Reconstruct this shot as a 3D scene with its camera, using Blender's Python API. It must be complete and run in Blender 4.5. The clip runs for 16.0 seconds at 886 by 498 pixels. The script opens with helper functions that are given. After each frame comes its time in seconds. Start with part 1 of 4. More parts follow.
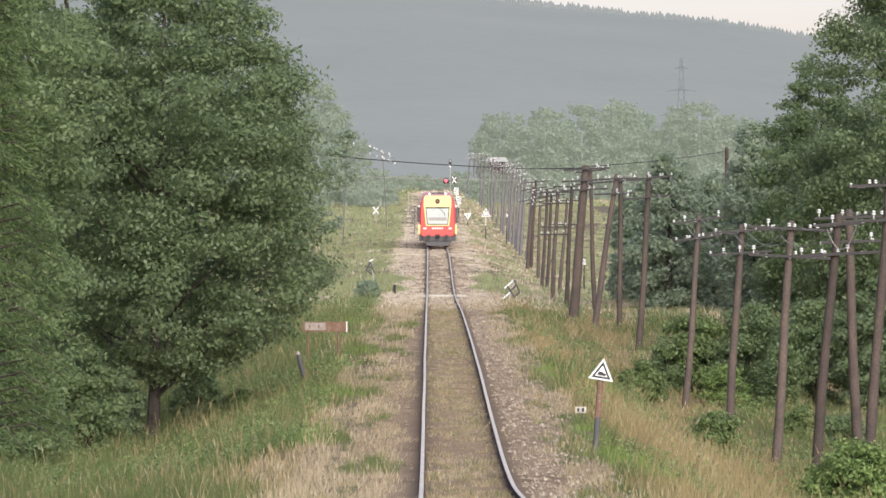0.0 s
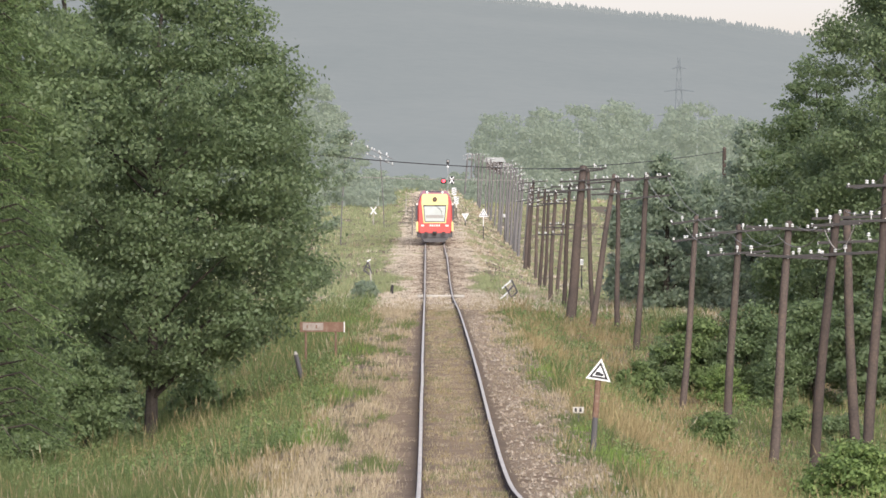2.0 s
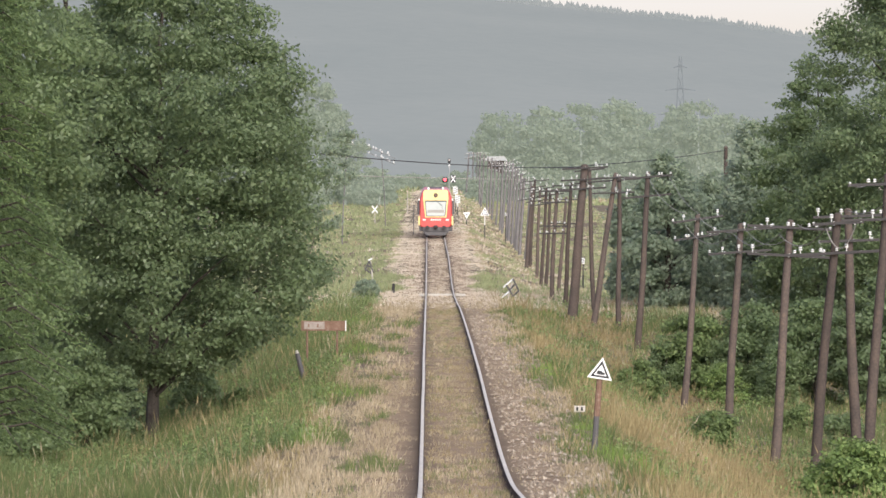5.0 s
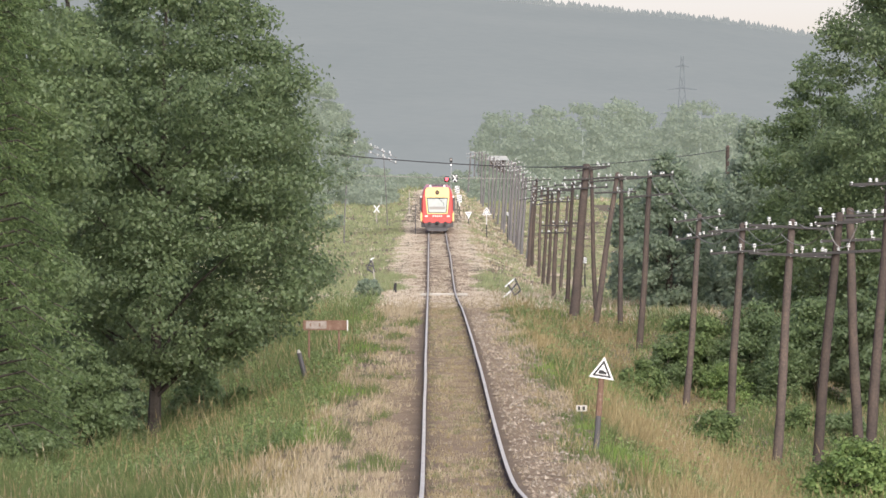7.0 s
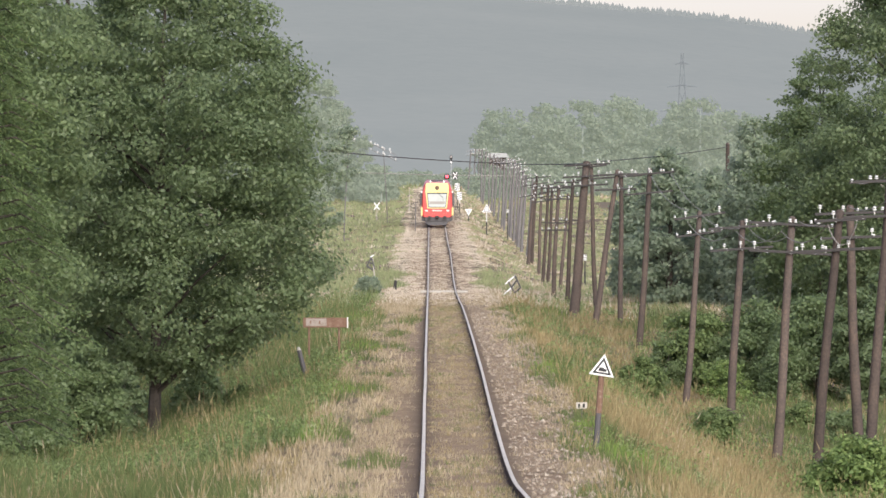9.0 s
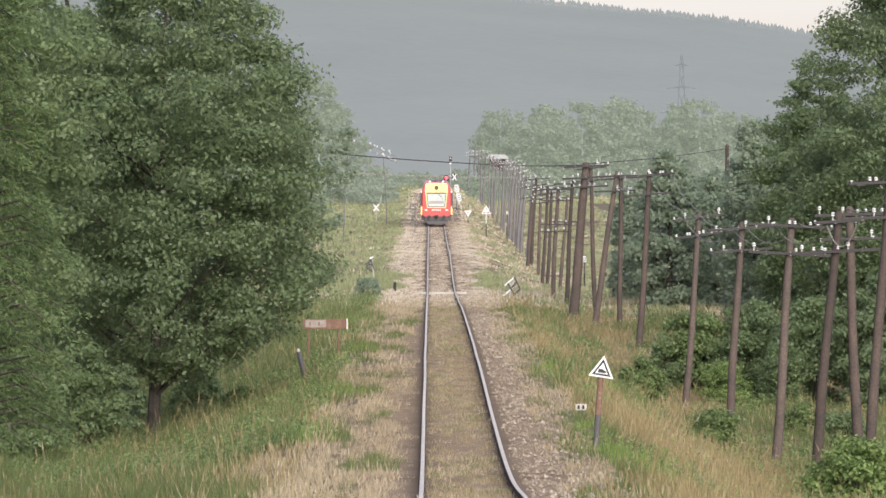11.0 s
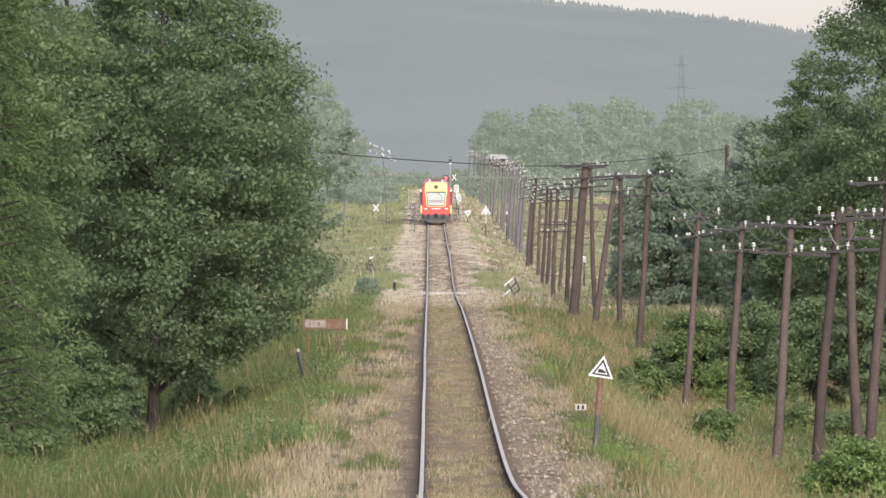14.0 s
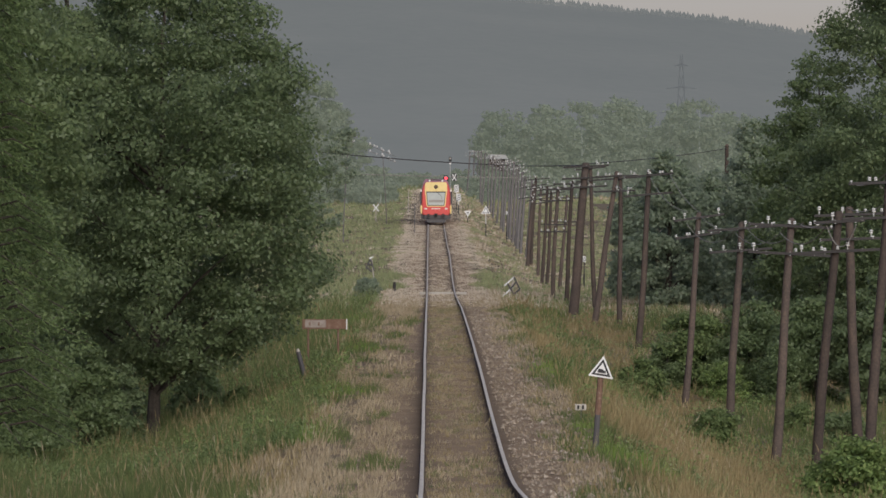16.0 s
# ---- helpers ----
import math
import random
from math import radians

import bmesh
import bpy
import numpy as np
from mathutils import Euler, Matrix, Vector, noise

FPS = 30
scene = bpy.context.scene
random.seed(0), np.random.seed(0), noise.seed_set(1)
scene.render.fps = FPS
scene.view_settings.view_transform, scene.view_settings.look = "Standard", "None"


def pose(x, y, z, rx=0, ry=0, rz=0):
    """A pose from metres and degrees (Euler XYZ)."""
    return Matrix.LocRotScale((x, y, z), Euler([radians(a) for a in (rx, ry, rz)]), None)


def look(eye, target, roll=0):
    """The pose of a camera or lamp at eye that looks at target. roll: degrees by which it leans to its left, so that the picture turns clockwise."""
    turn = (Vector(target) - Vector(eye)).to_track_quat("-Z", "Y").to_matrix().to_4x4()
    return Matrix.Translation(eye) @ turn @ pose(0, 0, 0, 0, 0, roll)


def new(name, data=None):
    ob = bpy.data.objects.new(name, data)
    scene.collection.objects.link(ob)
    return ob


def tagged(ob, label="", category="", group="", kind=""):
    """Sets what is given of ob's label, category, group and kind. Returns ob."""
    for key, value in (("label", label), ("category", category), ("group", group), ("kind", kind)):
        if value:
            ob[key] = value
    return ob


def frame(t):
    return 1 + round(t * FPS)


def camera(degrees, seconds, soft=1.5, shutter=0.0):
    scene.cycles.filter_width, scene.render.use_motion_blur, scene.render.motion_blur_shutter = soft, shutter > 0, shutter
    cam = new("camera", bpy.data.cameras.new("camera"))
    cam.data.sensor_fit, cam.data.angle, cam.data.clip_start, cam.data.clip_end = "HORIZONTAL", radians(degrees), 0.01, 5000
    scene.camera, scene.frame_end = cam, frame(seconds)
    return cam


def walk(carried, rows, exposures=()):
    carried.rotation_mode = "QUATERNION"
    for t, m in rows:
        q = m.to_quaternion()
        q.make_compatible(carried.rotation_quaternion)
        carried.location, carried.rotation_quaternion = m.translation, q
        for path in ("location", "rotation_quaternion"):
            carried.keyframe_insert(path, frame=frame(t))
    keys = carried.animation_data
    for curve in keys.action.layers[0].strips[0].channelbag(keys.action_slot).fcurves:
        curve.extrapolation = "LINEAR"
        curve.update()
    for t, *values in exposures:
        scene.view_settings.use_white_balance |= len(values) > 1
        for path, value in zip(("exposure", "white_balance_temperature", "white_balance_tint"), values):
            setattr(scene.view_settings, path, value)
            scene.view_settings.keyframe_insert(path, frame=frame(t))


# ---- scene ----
# The eye is at z = 0; the track runs along +y at x = 0; scale from the 1.5 m between rail heads.
F = 8500.0
cam = camera(math.degrees(2 * math.atan(784 / F)), 16.0, soft=1.6)
EYE = Vector((-0.62, 0, 0))
SHAKE = [(0, 0.8, 1.7), (0.5, 0.5, -1), (1, 0.3, 0), (1.5, 0, 0), (2, -3.5, 2), (2.5, -5, 2), (3, -6.5, 2.4), (3.5, -6.2, 1),
         (4, -5.6, 0), (4.8, -2, 0), (6.3, 2.2, -1), (7, 2.2, -1), (7.5, 2.5, -1), (7.9, 2.4, -5.5), (8.5, 2.3, -5.7), (9, 2.3, -5.8),
         (9.8, 2, -5), (11.3, 1.3, -3), (13, 1.2, -3), (14, 0.9, -3), (16, 0.8, -3)]
ROWS = []
for t, dx, dy in SHAKE:
    yaw = math.degrees(math.atan((784 - 759.4 - dx) / F))
    pitch = math.degrees(math.atan((441 - 403 - dy) / F))
    ROWS.append((t, pose(EYE.x, EYE.y, EYE.z, 90 - pitch, 0, -yaw)))
walk(cam, ROWS, exposures=[(0, 0.25), (13, 0.25), (14, 0.17), (14.5, 0.08), (15, -0.14), (15.5, -0.46), (16, -0.86)])

# ---- light: hazy summer sky ----
world = bpy.data.worlds.new("world")
scene.world = world
world.use_nodes = True
wn, wl = world.node_tree.nodes, world.node_tree.links
sky = wn.new("ShaderNodeTexSky")
sky.sky_type = "NISHITA"
sky.sun_disc = False
sky.sun_elevation, sky.sun_rotation = radians(31), radians(164)
sky.air_density, sky.dust_density, sky.ozone_density = 1.0, 1.3, 0.7
warm = wn.new("ShaderNodeMix")
warm.data_type, warm.blend_type = "RGBA", "MULTIPLY"
warm.inputs[0].default_value, warm.inputs[7].default_value = 1.0, (0.90, 0.775, 0.90, 1)
wl.new(sky.outputs[0], warm.inputs[6])
wl.new(warm.outputs[2], wn["Background"].inputs[0])
wn["Background"].inputs[1].default_value = 0.15
sun_data = bpy.data.lights.new("sun", "SUN")
sun_data.energy, sun_data.angle, sun_data.color = 4.8, radians(60), (0.975, 0.97, 0.93)
sun = new("sun", sun_data)
sun.matrix_world = look((150, -520, 325), (0, 0, 0))

# ---- profiles ----
TRACK = [(-60, -3.25), (30, -3.3), (55, -3.5), (68, -3.86), (79, -4.2), (90, -4.29), (102, -4.2), (115, -4.06), (131, -3.87), (157, -3.68),
         (202, -3.52), (240, -3.62), (260, -3.6), (286, -3.2), (331, -1.95), (365, -1.62), (464, 0.17), (560, 2.3), (700, 4.9), (900, 7), (1500, 9), (5000, 12)]
RIGHT = [(-60, -5.9), (100, -6.2), (125, -6.35), (160, -6.2), (177, -5.4), (205, -4.5), (266, -4.2), (303, -4.0), (370, -3.3), (530, -1.0), (700, 2.5), (900, 5), (1500, 9), (5000, 12)]
LEFT = [(-60, -5.4), (100, -5.5), (125, -5.4), (160, -5.0), (205, -4.5), (266, -4.1), (303, -3.4), (370, -2.1), (464, -0.3), (560, 1.5), (700, 4), (900, 6), (1500, 9), (5000, 12)]


def along(rows, y):
    """Smooth value of a profile at y."""
    for (y0, a), (y1, b) in zip(rows, rows[1:]):
        if y <= y1:
            break
    i = rows.index((y0, a))
    before = rows[max(i - 1, 0)]
    after = rows[min(i + 2, len(rows) - 1)]
    m0 = (b - before[1]) / (y1 - before[0])
    m1 = (after[1] - a) / (after[0] - y0)
    h, u = y1 - y0, (y - y0) / (y1 - y0)
    return ((2 * u ** 3 - 3 * u * u + 1) * a + (u ** 3 - 2 * u * u + u) * h * m0
            + (3 * u * u - 2 * u ** 3) * b + (u ** 3 - u * u) * h * m1)


def soft_step(a, b, v):
    u = min(max((v - a) / (b - a), 0), 1)
    return u * u * (3 - 2 * u)


_tables = {}


def quick(rows, y):
    """along() from a table with a metre's step."""
    key = id(rows)
    if key not in _tables:
        _tables[key] = [along(rows, v) for v in range(-60, 1500)]
    v = min(max(y + 60, 0), 1558)
    i = int(v)
    tab = _tables[key]
    return tab[i] + (tab[i + 1] - tab[i]) * (v - i)


def ground(x, y):
    top = quick(TRACK, y) - 0.14
    side = quick(RIGHT if x > 0 else LEFT, y)
    w = soft_step(2.2, 8.0, abs(x))
    z = top * (1 - w) + side * w
    if abs(x) > 1.9:
        z += 0.18 * (noise.noise((x * 0.35, y * 0.12, 3)) ) * min(1, (abs(x) - 1.9))
    if abs(x) > 12:
        z += 0.6 * noise.noise((x * 0.05, y * 0.02, 7)) * min(1, (abs(x) - 12) / 10)
    return z


def spot(px, py, y):
    """The place y metres ahead on the sight line through a point of the first view."""
    s = F / y
    return Vector((EYE.x + (px - 759.4) / s, y, -(py - 403) / s))


def onto(px, py):
    """Where the sight line through a point of the first view meets the ground."""
    y = 60.0
    while y < 1400:
        p = spot(px, py, y)
        if p.z <= ground(p.x, y):
            break
        y += 0.5
    return spot(px, py, y)


# ---- materials ----
def material(name, rough=0.9, metal=0.0, spec=0.3):
    m = bpy.data.materials.new(name)
    m.use_nodes = True
    b = m.node_tree.nodes["Principled BSDF"]
    b.inputs["Roughness"].default_value, b.inputs["Metallic"].default_value = rough, metal
    b.inputs["Specular IOR Level"].default_value = spec
    return m, m.node_tree.nodes, m.node_tree.links, b


def ramp(n, stops):
    r = n.new("ShaderNodeValToRGB")
    r.color_ramp.elements[0].position, r.color_ramp.elements[0].color = stops[0][0], (*stops[0][1], 1)
    r.color_ramp.elements[1].position, r.color_ramp.elements[1].color = stops[-1][0], (*stops[-1][1], 1)
    for p, c in stops[1:-1]:
        e = r.color_ramp.elements.new(p)
        e.color = (*c, 1)
    return r


def noisy(name, stops, size=4.0, fine=40.0, rough=0.9, metal=0.0, bump=0.3, spec=0.3, coords="Object"):
    """Two scales of noise through a colour ramp, with fine relief."""
    m, n, l, b = material(name, rough, metal, spec)
    tc = n.new("ShaderNodeTexCoord")
    a, f = n.new("ShaderNodeTexNoise"), n.new("ShaderNodeTexNoise")
    a.inputs["Scale"].default_value, f.inputs["Scale"].default_value = size, fine
    a.inputs["Detail"].default_value = f.inputs["Detail"].default_value = 4
    mix = n.new("ShaderNodeMix")
    mix.inputs[0].default_value = 0.45
    r = ramp(n, stops)
    bp = n.new("ShaderNodeBump")
    bp.inputs["Strength"].default_value, bp.inputs["Distance"].default_value = bump, 0.02
    l.new(tc.outputs[coords], a.inputs[0]), l.new(tc.outputs[coords], f.inputs[0])
    l.new(a.outputs[0], mix.inputs[2]), l.new(f.outputs[0], mix.inputs[3])
    l.new(mix.outputs[0], r.inputs[0]), l.new(r.outputs[0], b.inputs["Base Color"])
    l.new(f.outputs[0], bp.inputs["Height"]), l.new(bp.outputs[0], b.inputs["Normal"])
    return m


def leafy(name, stops, size=0.4, through_light=0.3, gloss=0.25, rough=0.55):
    """Leaves and blades: colour differs from leaf to leaf and in larger patches; light passes through."""
    m, n, l, b = material(name, rough, 0, gloss)
    g, tc, a = n.new("ShaderNodeNewGeometry"), n.new("ShaderNodeTexCoord"), n.new("ShaderNodeTexNoise")
    a.inputs["Scale"].default_value, a.inputs["Detail"].default_value = size, 3
    mix = n.new("ShaderNodeMix")
    mix.inputs[0].default_value = 0.5
    r = ramp(n, stops)
    l.new(tc.outputs["Object"], a.inputs[0])
    l.new(g.outputs["Random Per Island"], mix.inputs[2]), l.new(a.outputs[0], mix.inputs[3])
    l.new(mix.outputs[0], r.inputs[0]), l.new(r.outputs[0], b.inputs["Base Color"])
    tr, ms = n.new("ShaderNodeBsdfTranslucent"), n.new("ShaderNodeMixShader")
    ms.inputs[0].default_value = through_light
    l.new(r.outputs[0], tr.inputs[0]), l.new(b.outputs[0], ms.inputs[1]), l.new(tr.outputs[0], ms.inputs[2])
    l.new(ms.outputs[0], n["Material Output"].inputs[0])
    if through_light:
        b.inputs["Sheen Weight"].default_value, b.inputs["Sheen Roughness"].default_value = 0.08, 0.6
    return m


def plain(name, colour, rough=0.5, metal=0.0, spec=0.5, glow=0.0):
    d = [c * 0.8 for c in colour]
    m = noisy(name, [(0.25, d), (0.7, colour)], 3, 30, rough, metal, 0.05, spec)
    if glow:
        b = m.node_tree.nodes["Principled BSDF"]
        b.inputs["Emission Color"].default_value, b.inputs["Emission Strength"].default_value = (*colour, 1), glow
    return m


BED = noisy("ballast_and_soil", [(0.3, (0.155, 0.105, 0.065)), (0.5, (0.24, 0.172, 0.108)), (0.72, (0.325, 0.245, 0.158))], 0.8, 22, bump=0.8)


def rust_stain(m):
    """Brown brake dust and rust on the ballast in bands along each rail."""
    n, l = m.node_tree.nodes, m.node_tree.links
    b = n["Principled BSDF"]
    base = b.inputs["Base Color"].links[0].from_socket
    tc, sep, ab, sub, ab2, mp, no, add = (n.new("ShaderNode" + k) for k in ("TexCoord", "SeparateXYZ", "Math", "Math", "Math", "MapRange", "TexNoise", "Math"))
    ab.operation, sub.operation, ab2.operation, add.operation = "ABSOLUTE", "SUBTRACT", "ABSOLUTE", "MULTIPLY_ADD"
    sub.inputs[1].default_value = 0.7525
    mp.inputs[1].default_value, mp.inputs[2].default_value, mp.inputs[3].default_value, mp.inputs[4].default_value = 0.12, 0.42, 0.62, 0.0
    no.inputs["Scale"].default_value = 2.5
    l.new(tc.outputs["Object"], sep.inputs[0]), l.new(sep.outputs[0], ab.inputs[0]), l.new(ab.outputs[0], sub.inputs[0]), l.new(sub.outputs[0], ab2.inputs[0])
    l.new(tc.outputs["Object"], no.inputs[0]), l.new(no.outputs[0], add.inputs[0])
    add.inputs[1].default_value = 0.3
    l.new(ab2.outputs[0], add.inputs[2]), l.new(add.outputs[0], mp.inputs[0])
    mp.inputs[1].default_value, mp.inputs[2].default_value = 0.24, 0.56
    mix = n.new("ShaderNodeMix")
    mix.data_type = "RGBA"
    mix.inputs[7].default_value = (0.10, 0.072, 0.052, 1)
    l.new(mp.outputs[0], mix.inputs[0]), l.new(base, mix.inputs[6]), l.new(mix.outputs[2], b.inputs["Base Color"])


rust_stain(BED)


def soil_edge(m):
    """The ballast gives way to grassy soil along a ragged line beside the track."""
    n, l = m.node_tree.nodes, m.node_tree.links
    b = n["Principled BSDF"]
    base = b.inputs["Base Color"].links[0].from_socket
    tc, sep, ab, no, big, add, mp, mix = (n.new("ShaderNode" + k) for k in ("TexCoord", "SeparateXYZ", "Math", "TexNoise", "TexNoise", "Math", "MapRange", "Mix"))
    ab.operation, add.operation, mix.data_type = "ABSOLUTE", "MULTIPLY_ADD", "RGBA"
    no.inputs["Scale"].default_value, no.inputs["Detail"].default_value = 0.7, 6
    big.inputs["Scale"].default_value, big.inputs["Detail"].default_value = 0.9, 8
    l.new(tc.outputs["Object"], sep.inputs[0]), l.new(sep.outputs[0], ab.inputs[0])
    l.new(tc.outputs["Object"], no.inputs[0]), l.new(tc.outputs["Object"], big.inputs[0])
    add.inputs[1].default_value = 1.6
    l.new(no.outputs[0], add.inputs[0]), l.new(ab.outputs[0], add.inputs[2])
    mp.inputs[1].default_value, mp.inputs[2].default_value = 2.5, 3.1
    soil = ramp(n, [(0.3, (0.10, 0.075, 0.05)), (0.5, (0.17, 0.13, 0.085)), (0.7, (0.14, 0.14, 0.06))])
    l.new(big.outputs[0], soil.inputs[0]), l.new(add.outputs[0], mp.inputs[0]), l.new(mp.outputs[0], mix.inputs[0])
    l.new(base, mix.inputs[6]), l.new(soil.outputs[0], mix.inputs[7]), l.new(mix.outputs[2], b.inputs["Base Color"])


soil_edge(BED)
STONE = leafy("ballast_stone", [(0.2, (0.16, 0.125, 0.09)), (0.6, (0.28, 0.225, 0.165)), (0.95, (0.52, 0.46, 0.38))], 1, 0.0, 0.3, 0.9)
RAIL_SIDE = noisy("rail_rust", [(0.3, (0.045, 0.028, 0.02)), (0.7, (0.09, 0.055, 0.04))], 3, 40, 0.85)
RAIL_HEAD = noisy("rail_head_steel", [(0.3, (0.46, 0.41, 0.34)), (0.7, (0.66, 0.60, 0.51))], 2, 30, 0.5, 0.0, 0.05, 0.3)
STRAW = leafy("dry_straw_grass", [(0.15, (0.22, 0.175, 0.105)), (0.5, (0.37, 0.30, 0.19)), (0.85, (0.54, 0.455, 0.32))], 0.25, 0.25, 0.1, 0.8)
OCHRE = leafy("ochre_seed_grass", [(0.15, (0.18, 0.14, 0.065)), (0.5, (0.285, 0.225, 0.11)), (0.85, (0.39, 0.325, 0.18))], 0.25, 0.25, 0.1, 0.8)
# Far grasses, colours paled to stand for haze; the green also colours near herbs.
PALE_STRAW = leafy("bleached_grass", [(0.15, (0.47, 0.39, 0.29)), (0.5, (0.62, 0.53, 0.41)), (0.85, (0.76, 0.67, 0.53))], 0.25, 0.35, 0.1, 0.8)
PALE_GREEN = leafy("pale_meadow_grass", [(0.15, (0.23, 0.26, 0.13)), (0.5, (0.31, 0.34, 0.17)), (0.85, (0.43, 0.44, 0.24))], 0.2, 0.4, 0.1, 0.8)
GREEN = leafy("green_grass", [(0.15, (0.07, 0.10, 0.034)), (0.5, (0.122, 0.157, 0.055)), (0.85, (0.205, 0.23, 0.088))], 0.25, 0.35, 0.15, 0.7)
LUSH_GREEN = leafy("lush_grass", [(0.15, (0.125, 0.20, 0.045)), (0.5, (0.18, 0.27, 0.06)), (0.85, (0.27, 0.36, 0.10))], 0.25, 0.4, 0.15, 0.7)
LEAF_DARK = leafy("alder_leaf", [(0.2, (0.16, 0.21, 0.105)), (0.5, (0.195, 0.26, 0.125)), (0.8, (0.24, 0.305, 0.145)), (0.95, (0.31, 0.35, 0.16))], 0.5, 0.6, 0.45, 0.42)
LEAF_MID = leafy("birch_leaf", [(0.2, (0.17, 0.225, 0.10)), (0.5, (0.21, 0.28, 0.125)), (0.8, (0.26, 0.33, 0.155)), (0.95, (0.34, 0.38, 0.18))], 0.5, 0.6, 0.45, 0.42)
NEEDLE = leafy("larch_needle", [(0.2, (0.085, 0.13, 0.05)), (0.5, (0.13, 0.19, 0.068)), (0.85, (0.20, 0.27, 0.10))], 0.8, 0.45)
BUSH = leafy("shrub_leaf", [(0.2, (0.12, 0.17, 0.06)), (0.5, (0.18, 0.245, 0.09)), (0.85, (0.28, 0.35, 0.135))], 0.6, 0.5)
ELDER = leafy("elder_leaf", [(0.2, (0.10, 0.16, 0.045)), (0.5, (0.19, 0.27, 0.08)), (0.85, (0.34, 0.42, 0.15))], 0.6, 0.45)
# Leaves at middle distance, base colour paled and blued to stand for haze.
MIDHAZE_LEAF = leafy("midhaze_leaf", [(0.2, (0.28, 0.34, 0.24)), (0.5, (0.35, 0.415, 0.295)), (0.85, (0.44, 0.50, 0.34))], 0.3, 0.65)
# Distant leaves hold the haze themselves: pale base colour, later a glow.
HAZE_LEAF = leafy("haze_glow_leaf", [(0.2, (0.23, 0.265, 0.20)), (0.5, (0.25, 0.285, 0.215)), (0.85, (0.27, 0.31, 0.23))], 0.05, 0.6, 0.0, 1.0)
# The hill's blue-grey is haze, set as its colour and emission.
HILL = noisy("haze_glow_hill", [(0.3, (0.07, 0.078, 0.08)), (0.7, (0.098, 0.102, 0.10))], 0.008, 0.09, 1.0, bump=0.0, spec=0.0)


def haze_glow(m, colour, strength):
    """Haze over distance, put into the material as a faint glow of its own."""
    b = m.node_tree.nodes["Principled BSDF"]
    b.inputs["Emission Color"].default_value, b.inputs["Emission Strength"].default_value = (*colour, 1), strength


haze_glow(HAZE_LEAF, (0.325, 0.36, 0.30), 0.82)
haze_glow(HILL, (0.335, 0.358, 0.352), 0.585)
BARK = noisy("bark", [(0.3, (0.035, 0.028, 0.022)), (0.7, (0.10, 0.085, 0.07))], 2, 18, 0.95, bump=1.0)
POLE_WOOD = noisy("weathered_pole_wood", [(0.3, (0.042, 0.034, 0.03)), (0.5, (0.075, 0.058, 0.048)), (0.62, (0.105, 0.078, 0.06)), (0.78, (0.15, 0.122, 0.102))], 1.1, 16, 0.9, bump=0.6)


def pole_variety(m):
    """Each pole is weathered a little differently."""
    n, l = m.node_tree.nodes, m.node_tree.links
    b = n["Principled BSDF"]
    base = b.inputs["Base Color"].links[0].from_socket
    info, mp, hs = n.new("ShaderNodeObjectInfo"), n.new("ShaderNodeMapRange"), n.new("ShaderNodeHueSaturation")
    mp.inputs[3].default_value, mp.inputs[4].default_value = 0.5, 1.5
    l.new(info.outputs["Random"], mp.inputs[0]), l.new(mp.outputs[0], hs.inputs["Value"]), l.new(base, hs.inputs["Color"]), l.new(hs.outputs[0], b.inputs["Base Color"])


pole_variety(POLE_WOOD)
# Far trunks, paled and glowing so they sink into the hazed crowns.
BARK_HAZE = noisy("haze_glow_bark", [(0.3, (0.22, 0.24, 0.21)), (0.7, (0.27, 0.29, 0.25))], 0.5, 4, 0.95, bump=0.2)
haze_glow(BARK_HAZE, (0.3, 0.33, 0.29), 0.55)
# Wood of the far poles, greyed and lightened to stand for haze.
HAZED_POLE = noisy("hazed_pole_wood", [(0.3, (0.115, 0.107, 0.103)), (0.55, (0.155, 0.147, 0.14)), (0.75, (0.21, 0.198, 0.19))], 1.1, 16, 0.9, bump=0.4)
PORCELAIN = plain("white_porcelain", (0.68, 0.68, 0.64), 0.2)
IRON = plain("dark_iron", (0.05, 0.045, 0.042), 0.7, 0.3)
FADED = noisy("faded_flaking_paint", [(0.35, (0.21, 0.15, 0.115)), (0.5, (0.29, 0.25, 0.215)), (0.7, (0.35, 0.315, 0.28))], 6, 40, 0.85)
ROOFING = plain("pale_roof_sheet", (0.36, 0.37, 0.355), 0.8)
WIRE = plain("wire_grey", (0.34, 0.32, 0.29), 0.8, 0.0, 0.2)
WHITE = plain("white_sign_paint", (0.78, 0.78, 0.75), 0.5)
BLACK = plain("black_paint", (0.02, 0.02, 0.02), 0.6)
RUST = noisy("rusty_paint", [(0.3, (0.12, 0.07, 0.045)), (0.55, (0.19, 0.115, 0.08)), (0.72, (0.33, 0.27, 0.22))], 3, 20, 0.85)
CONCRETE = noisy("pale_concrete", [(0.3, (0.36, 0.33, 0.28)), (0.7, (0.52, 0.48, 0.42))], 2, 20)
T_RED = plain("train_red", (0.66, 0.085, 0.075), 0.3)
T_YELLOW = plain("train_yellow", (0.86, 0.67, 0.28), 0.35)
T_DARK = plain("train_underframe", (0.09, 0.085, 0.085), 0.7)
T_BLIND = plain("train_window_blind", (0.47, 0.50, 0.47), 0.4)
T_BAR = plain("train_lettering_white", (0.8, 0.78, 0.72), 0.5)
# Pylon steel, its faintness in haze made by emission over a dark base.
PYLON = plain("haze_glow_steel", (0.07, 0.08, 0.085), 0.9, spec=0.0)
haze_glow(PYLON, (0.30, 0.32, 0.33), 0.5)
GLASS = plain("tinted_glass", (0.06, 0.07, 0.075), 0.08, 0, 0.6)
